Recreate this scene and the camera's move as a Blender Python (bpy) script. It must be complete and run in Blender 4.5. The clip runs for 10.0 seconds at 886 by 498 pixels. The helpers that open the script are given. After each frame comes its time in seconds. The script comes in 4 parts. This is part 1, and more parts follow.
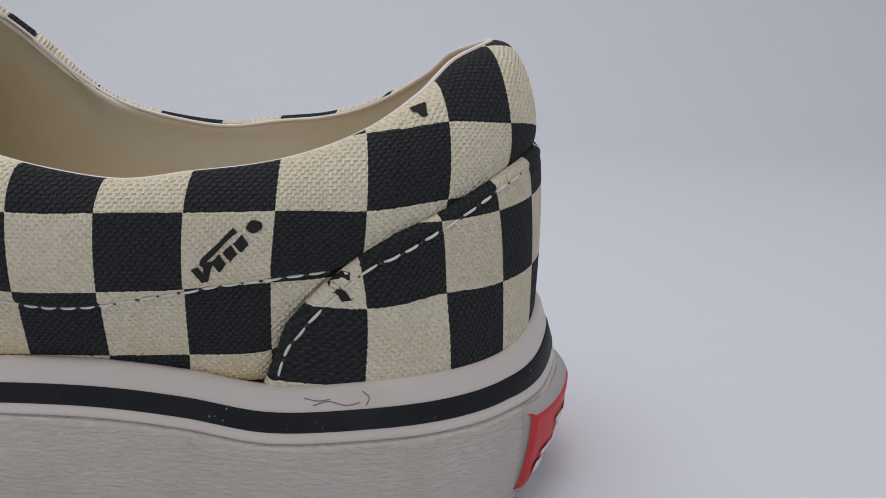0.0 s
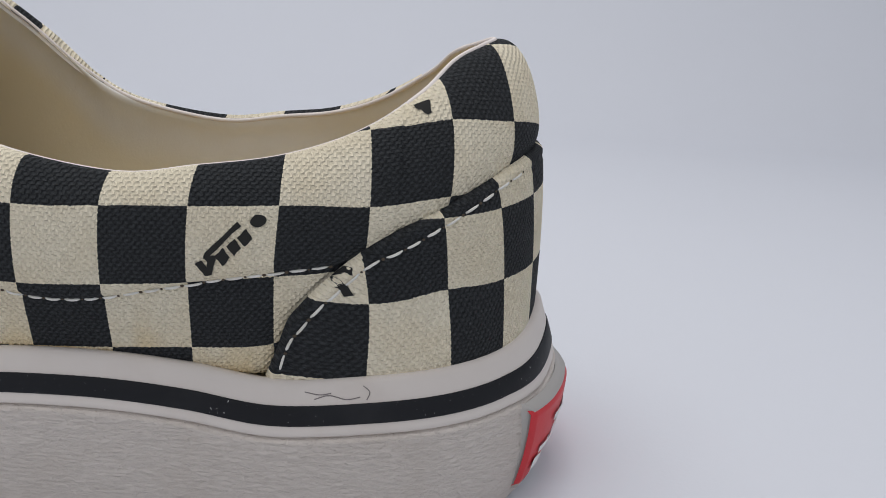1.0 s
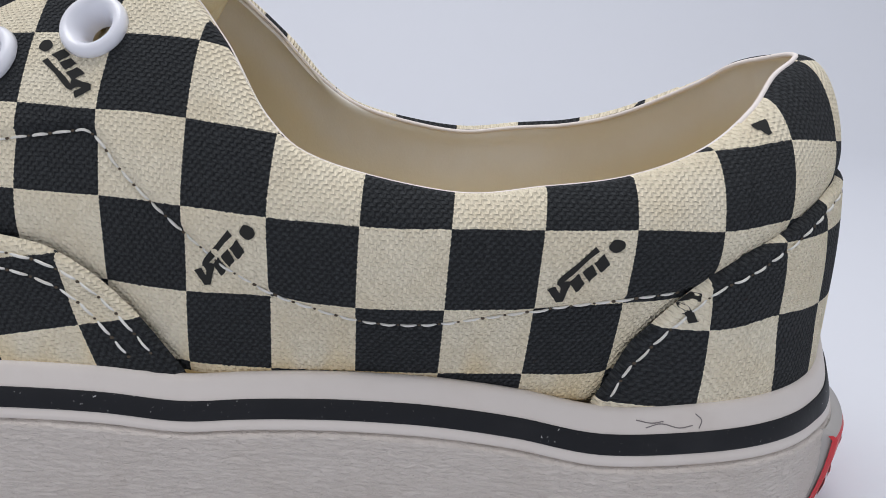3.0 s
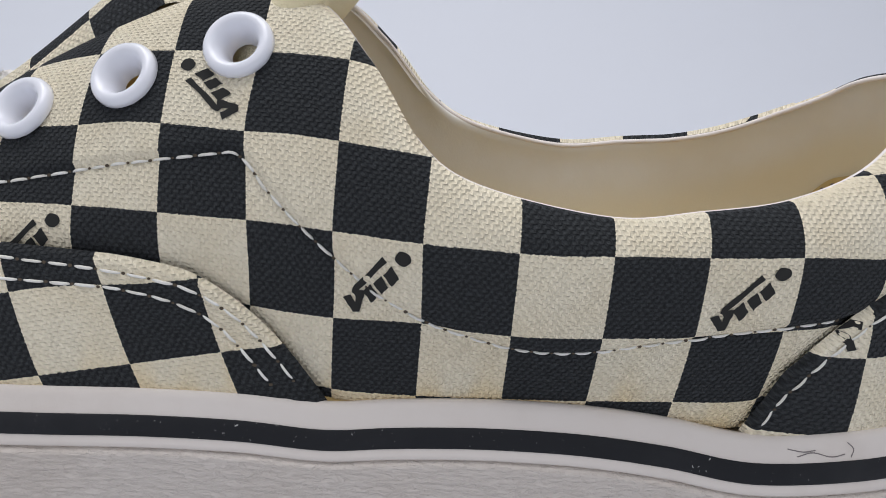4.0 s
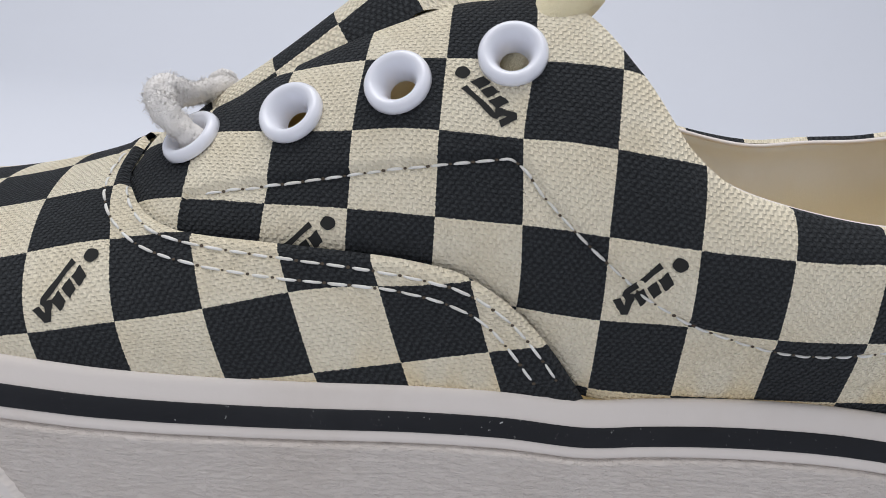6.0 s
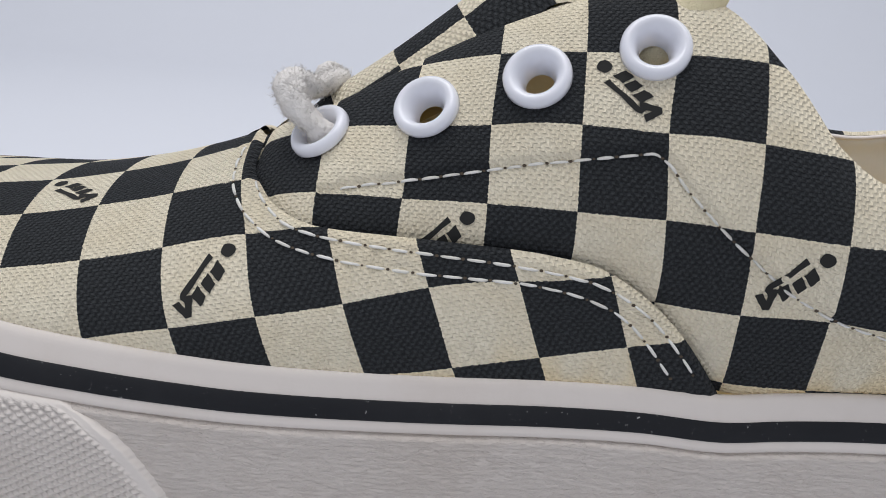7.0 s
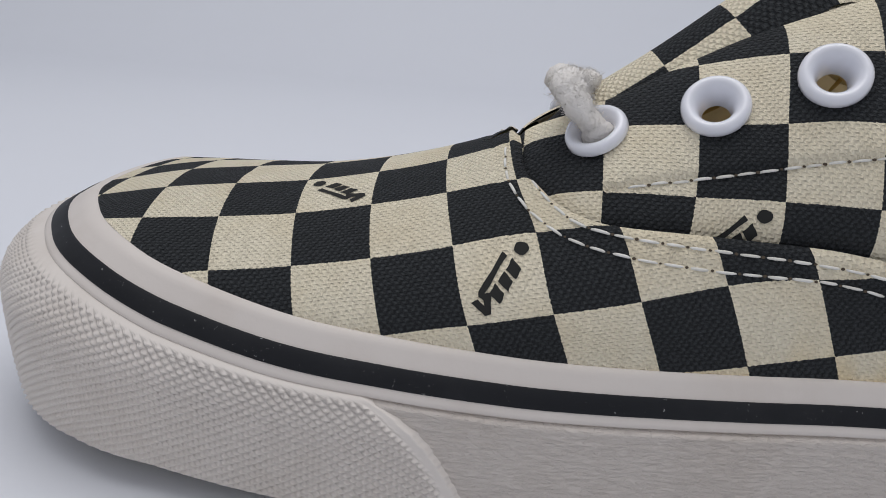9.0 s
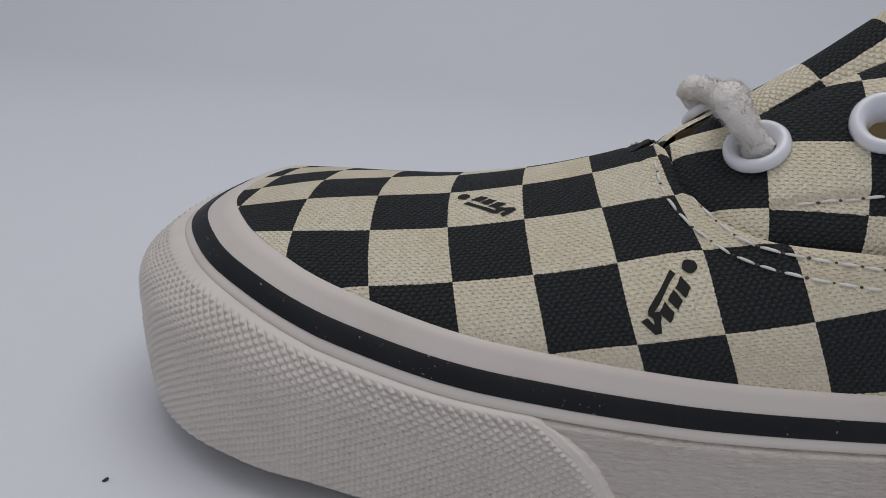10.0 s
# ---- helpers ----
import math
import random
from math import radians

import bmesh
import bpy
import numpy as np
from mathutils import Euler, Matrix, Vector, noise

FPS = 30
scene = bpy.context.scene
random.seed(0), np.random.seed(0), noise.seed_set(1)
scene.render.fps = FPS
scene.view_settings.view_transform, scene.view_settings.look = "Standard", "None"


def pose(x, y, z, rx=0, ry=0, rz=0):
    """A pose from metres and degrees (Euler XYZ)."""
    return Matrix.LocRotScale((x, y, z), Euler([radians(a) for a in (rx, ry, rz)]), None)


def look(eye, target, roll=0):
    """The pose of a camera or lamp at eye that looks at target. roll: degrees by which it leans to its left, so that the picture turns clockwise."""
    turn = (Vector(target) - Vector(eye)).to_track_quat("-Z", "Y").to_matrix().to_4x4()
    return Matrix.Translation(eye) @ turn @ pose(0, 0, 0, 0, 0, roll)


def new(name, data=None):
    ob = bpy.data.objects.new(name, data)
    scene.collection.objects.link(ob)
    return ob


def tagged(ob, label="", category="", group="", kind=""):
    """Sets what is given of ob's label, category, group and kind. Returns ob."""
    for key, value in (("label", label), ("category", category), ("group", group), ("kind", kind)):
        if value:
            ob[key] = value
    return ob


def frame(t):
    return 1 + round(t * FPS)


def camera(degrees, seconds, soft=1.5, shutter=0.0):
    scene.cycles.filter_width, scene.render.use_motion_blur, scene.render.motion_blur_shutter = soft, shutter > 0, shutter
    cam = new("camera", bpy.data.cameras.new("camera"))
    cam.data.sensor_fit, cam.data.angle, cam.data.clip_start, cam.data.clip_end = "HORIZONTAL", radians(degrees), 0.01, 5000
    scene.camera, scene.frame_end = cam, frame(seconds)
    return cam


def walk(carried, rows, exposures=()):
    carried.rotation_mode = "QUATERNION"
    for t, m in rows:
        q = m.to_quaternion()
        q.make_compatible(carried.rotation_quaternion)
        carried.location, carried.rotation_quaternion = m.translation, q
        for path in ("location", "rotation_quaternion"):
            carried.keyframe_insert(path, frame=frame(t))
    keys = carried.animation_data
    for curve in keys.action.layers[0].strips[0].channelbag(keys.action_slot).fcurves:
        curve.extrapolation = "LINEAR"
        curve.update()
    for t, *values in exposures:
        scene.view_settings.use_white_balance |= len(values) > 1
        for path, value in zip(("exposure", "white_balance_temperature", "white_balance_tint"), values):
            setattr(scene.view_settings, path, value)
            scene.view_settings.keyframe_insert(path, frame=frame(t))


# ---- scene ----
cam = camera(58.0, 10.0, 0.9)
PATH = [
    (0, (0.25474, -0.15352, 0.09019), (0.24804, 0.32577, -0.05209), 3.080),
    (0.5, (0.25599, -0.15384, 0.08961), (0.24928, 0.32536, -0.05292), 3.663),
    (1, (0.25426, -0.15446, 0.09038), (0.24829, 0.32432, -0.05363), 3.888),
    (1.5, (0.24954, -0.15437, 0.09094), (0.24208, 0.32420, -0.05369), 3.895),
    (1.8, (0.23524, -0.15467, 0.09153), (0.22672, 0.32352, -0.05427), 3.984),
    (2, (0.22733, -0.15387, 0.09163), (0.21968, 0.32438, -0.05402), 3.970),
    (2.5, (0.21869, -0.15239, 0.09148), (0.21377, 0.32562, -0.05508), 4.112),
    (3, (0.19791, -0.15051, 0.09000), (0.19933, 0.32721, -0.05757), 4.405),
    (3.2, (0.19074, -0.14914, 0.09004), (0.19481, 0.32835, -0.05823), 4.536),
    (4.3, (0.16671, -0.14623, 0.09449), (0.17378, 0.32939, -0.05957), 4.778),
    (4.5, (0.16162, -0.14695, 0.09613), (0.16926, 0.32772, -0.06080), 4.911),
    (5, (0.15031, -0.14877, 0.09555), (0.15842, 0.32472, -0.06490), 5.149),
    (5.2, (0.14800, -0.14865, 0.09502), (0.15462, 0.32460, -0.06619), 5.100),
    (6.3, (0.12600, -0.14937, 0.09268), (0.12977, 0.32274, -0.07194), 5.202),
    (6.5, (0.12246, -0.14924, 0.09237), (0.12624, 0.32232, -0.07380), 5.220),
    (7, (0.11048, -0.14898, 0.09257), (0.11406, 0.32087, -0.07840), 5.140),
    (7.5, (0.09985, -0.15006, 0.08932), (0.09995, 0.32094, -0.07847), 4.950),
    (8, (0.08942, -0.14991, 0.08845), (0.08820, 0.32119, -0.07906), 4.812),
    (8.5, (0.08096, -0.15101, 0.08704), (0.07660, 0.31965, -0.08166), 4.738),
    (9, (0.06568, -0.15146, 0.08711), (0.06224, 0.32048, -0.07800), 4.962),
    (9.5, (0.04514, -0.15123, 0.08622), (0.04402, 0.32096, -0.07820), 5.316),
    (10, (0.04006, -0.14989, 0.08723), (0.03324, 0.32147, -0.07942), 5.220),
]
walk(cam, [(t, look(e, g, r)) for t, e, g, r in PATH], [
    (0, -0.42, 6500, 11), (0.5, -0.24, 6450, 11), (1, -0.24, 6450, 11), (1.5, -0.28, 6450, 11), (2.5, -0.02, 6350, 12), (4.5, 0.0, 6350, 11.5), (6.5, -0.04, 6350, 11.5), (8, -0.20, 6350, 11.5), (9, -0.34, 6400, 11.5), (10, -0.71, 6450, 12)])


# ---- light: an even white photo tent ----
world = bpy.data.worlds.new("tent")
scene.world = world
world.use_nodes = True
world.node_tree.nodes["Background"].inputs[0].default_value = (0.93, 0.95, 1.0, 1)
world.node_tree.nodes["Background"].inputs[1].default_value = 0.60


def softbox(name, eye, target, size, watts, colour):
    lamp = bpy.data.lights.new(name, "AREA")
    lamp.shape, lamp.size, lamp.energy, lamp.color = "SQUARE", size, watts, colour
    ob = new(name, lamp)
    ob.matrix_world = look(eye, target)
    return ob


softbox("softbox_top", (0.07, 0.02, 0.75), (0.09, 0.02, 0), 0.6, 3.3, (1.0, 0.985, 0.96))


# ---- materials ----
def material(name, rough=0.6, metal=0.0):
    m = bpy.data.materials.new(name)
    m.use_nodes = True
    n = m.node_tree.nodes
    b = n["Principled BSDF"]
    b.inputs["Roughness"].default_value, b.inputs["Metallic"].default_value = rough, metal
    return m, m.node_tree, b


class Nodes:
    """Short ways to add shader nodes to one material."""

    def __init__(self, tree):
        self.t = tree

    def add(self, kind, **given):
        n = self.t.nodes.new(kind)
        for k, v in given.items():
            n.inputs[k.replace("_", " ")].default_value = v
        return n

    def link(self, a, b):
        self.t.links.new(a, b)

    def put(self, socket, v):
        if isinstance(v, (int, float)):
            socket.default_value = v
        else:
            self.link(v, socket)

    def math(self, op, a, b=0.0, c=0.0):
        n = self.t.nodes.new("ShaderNodeMath")
        n.operation = op
        for s, v in zip(n.inputs, (a, b, c)):
            self.put(s, v)
        return n.outputs[0]

    def noise(self, vector, scale, detail=3.0, rough=0.55):
        n = self.add("ShaderNodeTexNoise", Scale=scale, Detail=detail, Roughness=rough)
        self.link(vector, n.inputs["Vector"])
        return n

    def mix(self, f, a, b):
        n = self.t.nodes.new("ShaderNodeMix")
        n.data_type = "RGBA"
        self.put(n.inputs[0], f)
        for s, v in ((n.inputs[6], a), (n.inputs[7], b)):
            if isinstance(v, tuple):
                s.default_value = (*v, 1)
            else:
                self.link(v, s)
        return n.outputs[2]

    def ramp(self, f, a, b):
        n = self.t.nodes.new("ShaderNodeMapRange")
        n.interpolation_type = "SMOOTHSTEP"
        self.link(f, n.inputs[0])
        n.inputs[1].default_value, n.inputs[2].default_value = a, b
        return n.outputs[0]

    def bump(self, height, dist, strength=1.0, normal=None):
        n = self.add("ShaderNodeBump", Strength=strength, Distance=dist)
        self.link(height, n.inputs["Height"])
        if normal is not None:
            self.link(normal, n.inputs["Normal"])
        return n.outputs[0]


def weave(g, uv, across, along):
    """Height of a plain weave, 0 to 1, with uneven threads."""
    wob = g.noise(uv, 5.0, 2.0)
    fine = g.noise(uv, 55.0, 4.0, 0.7)
    shift = g.t.nodes.new("ShaderNodeVectorMath")
    shift.operation = "MULTIPLY_ADD"
    g.link(wob.outputs["Color"], shift.inputs[0])
    shift.inputs[1].default_value = (0.06, 0.06, 0)
    g.link(uv, shift.inputs[2])
    sep = g.t.nodes.new("ShaderNodeSeparateXYZ")
    g.link(shift.outputs[0], sep.inputs[0])
    a = g.math("MULTIPLY", sep.outputs[0], across)
    b = g.math("MULTIPLY", sep.outputs[1], along)
    # round threads that rise over and dip under one another by turns
    arch = lambda f: g.math("POWER", g.math("SINE", g.math("MULTIPLY", g.math("FRACT", f), math.pi)), 0.6)
    over = lambda f, k: g.math("POWER", g.math("MULTIPLY_ADD", g.math("COSINE", g.math("MULTIPLY", g.math("ADD", f, k), math.pi)), 0.5, 0.5), 0.7)
    weft = g.math("MULTIPLY", arch(b), over(a, g.math("FLOOR", b)))
    warp = g.math("MULTIPLY", g.math("MULTIPLY", arch(a), 0.58), over(b, g.math("ADD", g.math("FLOOR", a), 1.0)))
    h = g.math("SMOOTH_MAX", weft, warp, 0.05)
    return g.math("MULTIPLY", h, g.math("ADD", 0.60, g.math("MULTIPLY", fine.outputs[0], 0.80)))


CREAM = (0.93, 0.85, 0.665)
INK = (0.017, 0.019, 0.021)


def canvas(name, printed=True):
    m, t, b = material(name, 0.78)
    g = Nodes(t)
    b.inputs["Specular IOR Level"].default_value = 0.13
    b.inputs["Sheen Weight"].default_value = 0.02
    b.inputs["Sheen Roughness"].default_value = 0.6
    uv = g.add("ShaderNodeUVMap").outputs[0]
    obj = g.add("ShaderNodeTexCoord").outputs["Object"]
    h = weave(g, uv, 22.0, 19.0)
    tint = g.noise(obj, 90.0, 3.0)
    cream = g.mix(g.ramp(tint.outputs[0], 0.3, 0.75), CREAM, (0.885, 0.785, 0.585))
    fleck = g.noise(uv, 46.0, 2.0, 0.7)
    cream = g.mix(g.math("MULTIPLY", g.ramp(fleck.outputs[0], 0.52, 0.75), 0.35), cream, (0.90, 0.87, 0.75))
    if printed:
        edge = g.noise(uv, 30.0, 3.0, 0.7)
        shift = t.nodes.new("ShaderNodeVectorMath")
        shift.operation = "MULTIPLY_ADD"
        g.link(edge.outputs["Color"], shift.inputs[0])
        shift.inputs[1].default_value = (0.045, 0.045, 0)
        g.link(uv, shift.inputs[2])
        back = t.nodes.new("ShaderNodeVectorMath")
        g.link(shift.outputs[0], back.inputs[0])
        back.inputs[1].default_value = (-0.0225, -0.0225, 0)
        sep = t.nodes.new("ShaderNodeSeparateXYZ")
        g.link(back.outputs[0], sep.inputs[0])
        odd = g.math("FLOORED_MODULO", g.math("ADD", g.math("FLOOR", sep.outputs[0]), g.math("FLOOR", sep.outputs[1])), 2.0)
        worn = g.ramp(g.noise(uv, 26.0, 4.0, 0.75).outputs[0], 0.42, 0.78)
        ink = g.mix(worn, INK, (0.056, 0.061, 0.066))
        # sheen on the raised threads, painted into the ink's colour
        ink = g.mix(g.math("MULTIPLY", g.ramp(h, 0.35, 0.95), 0.55), ink, (0.062, 0.067, 0.072))
        colour = g.mix(odd, ink, cream)
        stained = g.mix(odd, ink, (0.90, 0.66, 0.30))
    else:
        colour = stained = cream
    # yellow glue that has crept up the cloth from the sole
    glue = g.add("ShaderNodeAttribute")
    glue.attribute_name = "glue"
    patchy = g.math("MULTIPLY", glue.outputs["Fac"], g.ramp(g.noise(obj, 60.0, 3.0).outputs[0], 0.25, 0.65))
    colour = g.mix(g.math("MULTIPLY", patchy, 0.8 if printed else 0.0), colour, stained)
    g.link(colour, b.inputs["Base Color"])
    big = g.bump(g.noise(obj, 130.0, 2.0).outputs[0], 0.0005, 0.35)
    g.link(g.bump(h, 0.00056, 1.0, big), b.inputs["Normal"])
    return m


def cloth(name, colour, dark, scale, dist, rough=0.9):
    """A soft fabric with fine grain and broad folds of tone."""
    m, t, b = material(name, rough)
    g = Nodes(t)
    b.inputs["Specular IOR Level"].default_value = 0.15
    obj = g.add("ShaderNodeTexCoord").outputs["Object"]
    f = g.ramp(g.noise(obj, scale * 0.06, 4.0).outputs[0], 0.3, 0.7)
    g.link(g.mix(f, colour, dark), b.inputs["Base Color"])
    n1 = g.bump(g.noise(obj, scale, 4.0, 0.7).outputs[0], dist, 0.8)
    g.link(g.bump(g.noise(obj, scale * 0.08, 2.0).outputs[0], dist * 4, 0.5, n1), b.inputs["Normal"])
    return m


def lining_cloth():
    """Pale collar lining whose colour turns tanner lower down, by the mesh's own share of it."""
    m = cloth("lining_fabric", (0.86, 0.84, 0.80), (0.83, 0.80, 0.74), 1500.0, 0.00008)
    g = Nodes(m.node_tree)
    b = m.node_tree.nodes["Principled BSDF"]
    pale = b.inputs["Base Color"].links[0].from_socket
    share = g.add("ShaderNodeAttribute")
    share.attribute_name = "tan_low"
    g.link(g.mix(share.outputs["Fac"], pale, (0.82, 0.745, 0.565)), b.inputs["Base Color"])
    return m


def rubber(name, colour, dirty, rough, grain=None, specks=0.0):
    """Moulded rubber. grain: the size of the relief along x, y and z, and its depth."""
    m, t, b = material(name, rough)
    g = Nodes(t)
    b.inputs["Specular IOR Level"].default_value = 0.32 if not specks else 0.16
    obj = g.add("ShaderNodeTexCoord").outputs["Object"]
    f = g.ramp(g.noise(obj, 55.0, 5.0, 0.6).outputs[0], 0.42, 0.8)
    c = g.mix(f, colour, dirty)
    if specks:
        s = g.noise(obj, 1700.0, 2.0, 0.5)
        rare = g.math("MULTIPLY", g.ramp(s.outputs[0], 0.69, 0.75), g.ramp(g.noise(obj, 120.0, 1.0).outputs[0], 0.42, 0.6))
        c = g.mix(g.math("MULTIPLY", rare, specks), c, (0.42, 0.42, 0.42))
    g.link(c, b.inputs["Base Color"])
    r = g.math("ADD", rough - 0.08, g.math("MULTIPLY", g.noise(obj, 200.0, 3.0).outputs[0], 0.16))
    g.link(r, b.inputs["Roughness"])
    n = g.bump(g.noise(obj, 1500.0, 3.0).outputs[0], 0.00004, 0.6)
    if grain:
        warp = t.nodes.new("ShaderNodeMapping")
        warp.inputs["Scale"].default_value = grain[:3]
        g.link(obj, warp.inputs["Vector"])
        lines = g.noise(warp.outputs[0], 1.0, 5.0, 0.62)
        lines.inputs["Distortion"].default_value = 0.7
        n = g.bump(g.ramp(lines.outputs[0], 0.28, 0.66), grain[3], 0.9, n)
    g.link(n, b.inputs["Normal"])
    return m


def plain(name, colour, rough, spec=0.5, coat=0.0):
    m, t, b = material(name, rough)
    g = Nodes(t)
    obj = g.add("ShaderNodeTexCoord").outputs["Object"]
    f = g.noise(obj, 300.0, 3.0).outputs[0]
    g.link(g.mix(g.math("MULTIPLY", f, 0.25), colour, tuple(0.8 * k for k in colour)), b.inputs["Base Color"])
    b.inputs["Specular IOR Level"].default_value = spec
    b.inputs["Coat Weight"].default_value = coat
    b.inputs["Coat Roughness"].default_value = 0.12
    return m


CANVAS = canvas("checked_canvas")
PRINT = plain("print_ink", (0.028, 0.028, 0.027), 0.85, 0.15)
THREAD = cloth("white_thread", (0.82, 0.81, 0.78), (0.70, 0.68, 0.62), 4000.0, 0.0001)
LINING = lining_cloth()
PATCH = cloth("heel_patch_leather", (0.68, 0.53, 0.27), (0.60, 0.45, 0.20), 1800.0, 0.00008, 0.7)
TERRY = cloth("tongue_terry", (0.86, 0.79, 0.58), (0.80, 0.71, 0.47), 1300.0, 0.0007)
PIPING = cloth("piping_tape", (0.86, 0.80, 0.77), (0.80, 0.73, 0.69), 2500.0, 0.00006)
FOAM = cloth("tongue_foam", (0.72, 0.58, 0.30), (0.66, 0.50, 0.22), 900.0, 0.0002)
LACE = cloth("cotton_lace", (0.88, 0.85, 0.82), (0.80, 0.76, 0.71), 1000.0, 0.0009)
TAPE = rubber("white_rubber_tape", (0.66, 0.61, 0.57), (0.61, 0.555, 0.51), 0.52)
STRIPE = rubber("black_rubber_stripe", (0.014, 0.015, 0.018), (0.022, 0.023, 0.026), 0.50, None, 0.9)
WALL = rubber("white_rubber_wall", (0.63, 0.575, 0.53), (0.58, 0.52, 0.47), 0.60, (540.0, 580.0, 1650.0, 0.00022))
BUMPER = rubber("white_rubber_bumper", (0.72, 0.67, 0.625), (0.66, 0.605, 0.555), 0.55)
OUTSOLE = rubber("pale_gum_outsole", (0.55, 0.50, 0.42), (0.45, 0.40, 0.33), 0.7)
RED = rubber("red_rubber_tag", (0.60, 0.035, 0.045), (0.52, 0.03, 0.04), 0.45)
WHITE = plain("white_print", (0.78, 0.76, 0.75), 0.6, 0.3)
GREY = plain("grey_rubber_edge", (0.46, 0.44, 0.42), 0.6, 0.3)
ENAMEL = plain("white_enamel", (0.79, 0.80, 0.86), 0.22, 0.5, 0.5)
SCUFF = plain("scuff_mark", (0.22, 0.20, 0.20), 0.8, 0.2)
HOLE = plain("needle_hole", (0.10, 0.08, 0.06), 0.9, 0.1)
DUST = plain("dark_lint", (0.06, 0.06, 0.06), 0.9, 0.1)


def paper(name):
    m, t, b = material(name, 0.75)
    g = Nodes(t)
    b.inputs["Specular IOR Level"].default_value = 0.25
    obj = g.add("ShaderNodeTexCoord").outputs["Object"]
    f = g.noise(obj, 3.0, 4.0).outputs[0]
    g.link(g.mix(f, (0.738, 0.757, 0.805), (0.713, 0.732, 0.78)), b.inputs["Base Color"])
    g.link(g.bump(g.noise(obj, 900.0, 3.0).outputs[0], 0.0001, 0.3), b.inputs["Normal"])
    return m


PAPER = paper("white_paper_sweep")


# ---- the shoe's form: stations from the toe tip round one side to the heel ----
YC = 0.0          # the shoe's middle line
# where the upper meets the rubber tape: x, y, z
BASE = [
    -0.0027, YC, 0.0413, 0.0031, -0.0165, 0.0412, 0.0116, -0.0258, 0.0396, 0.0221, -0.0308, 0.0368,
    0.0410, -0.0358, 0.0334, 0.0590, -0.0372, 0.0315, 0.0750, -0.0375, 0.0303, 0.0860, -0.0375, 0.0299,
    0.1000, -0.0370, 0.0298, 0.1150, -0.0362, 0.0300, 0.1300, -0.0352, 0.0303, 0.1450, -0.0345, 0.0302,
    0.1580, -0.0341, 0.0294, 0.1680, -0.0340, 0.0305, 0.1760, -0.0340, 0.0313, 0.1860, -0.0340, 0.0319,
    0.1990, -0.0338, 0.0319, 0.2120, -0.0336, 0.0309, 0.2260, -0.0334, 0.0290, 0.2416, -0.0326, 0.0303,
    0.2545, -0.0280, 0.0309, 0.2638, -0.0208, 0.0316, 0.2692, -0.0120, 0.0332, 0.2716, YC, 0.0360]
# the upper's top edge: the ridge over the toes, the eyelet edge, the collar
TOP = [
    0.0200, YC, 0.0457, 0.0220, YC, 0.0459, 0.0260, YC, 0.0464, 0.0310, YC, 0.0470,
    0.0420, YC, 0.0484, 0.0570, YC, 0.0518, 0.0700, YC, 0.0562, 0.0765, -0.0020, 0.0597,
    0.0905, -0.0080, 0.0665, 0.1050, -0.0095, 0.0752, 0.1190, -0.0100, 0.0826, 0.1335, -0.0105, 0.0885,
    0.1500, -0.0125, 0.0897, 0.1600, -0.0185, 0.0818, 0.1690, -0.0255, 0.0705, 0.1785, -0.0300, 0.0650,
    0.1990, -0.0330, 0.0622, 0.2130, -0.0325, 0.0640, 0.2265, -0.0300, 0.0662, 0.2390, -0.0250, 0.0706,
    0.2480, -0.0180, 0.0765, 0.2535, -0.0110, 0.0818, 0.2584, -0.0055, 0.0844, 0.2608, YC, 0.0854]
# how soon the side leans in, and how far it bulges out (millimetres)
LEAN = [0.45, 0.48, 0.55, 0.65, 0.74, 0.85, 0.92, 0.88, 0.82, 0.80, 0.80, 0.82, 0.92, 1, 1, 1, 1, 1, 1, 1, 1.05, 1.15, 1.25, 1.25]
BULGE = [0, 0, 0, 0, 0, 0, 0, 0, 0, 0, 0.2, 0.6, 1.6, 2.2, 2.6, 2.9, 2.9, 2.9, 2.8, 2.0, 1.0, 0.3, 0, 0]
LAST = len(LEAN) - 1


def glide(table, u):
    """Catmull-Rom through the rows of a table, at station u; the ends are mirrored in the middle line."""
    tab = np.asarray(table, float).reshape(LAST + 1, -1)
    u = np.clip(np.asarray(u, float), 0, LAST)
    i = np.minimum(u.astype(int), LAST - 1)
    f = (u - i)[..., None]
    first, last = tab[1].copy(), tab[-2].copy()
    if tab.shape[1] == 3:
        first[1], last[1] = 2 * YC - first[1], 2 * YC - last[1]
    full = np.vstack([first, tab, last])
    a, b, c, d = full[i], full[i + 1], full[i + 2], full[i + 3]
    return b + 0.5 * f * (c - a + f * (2 * a - 5 * b + 4 * c - d + f * (3 * (b - c) + d - a)))


def outward(u):
    """The plan's outward direction at station u."""
    d = glide(BASE, np.asarray(u) + 0.02) - glide(BASE, np.asarray(u) - 0.02)
    d = np.where((np.asarray(u) < 0.02)[..., None], np.array([0.0, -1.0, 0.0]), d)
    d = np.where((np.asarray(u) > LAST - 0.02)[..., None], np.array([0.0, 1.0, 0.0]), d)
    n = np.stack([d[..., 1], -d[..., 0], 0 * d[..., 0]], -1)
    return n / np.linalg.norm(n, axis=-1, keepdims=True)


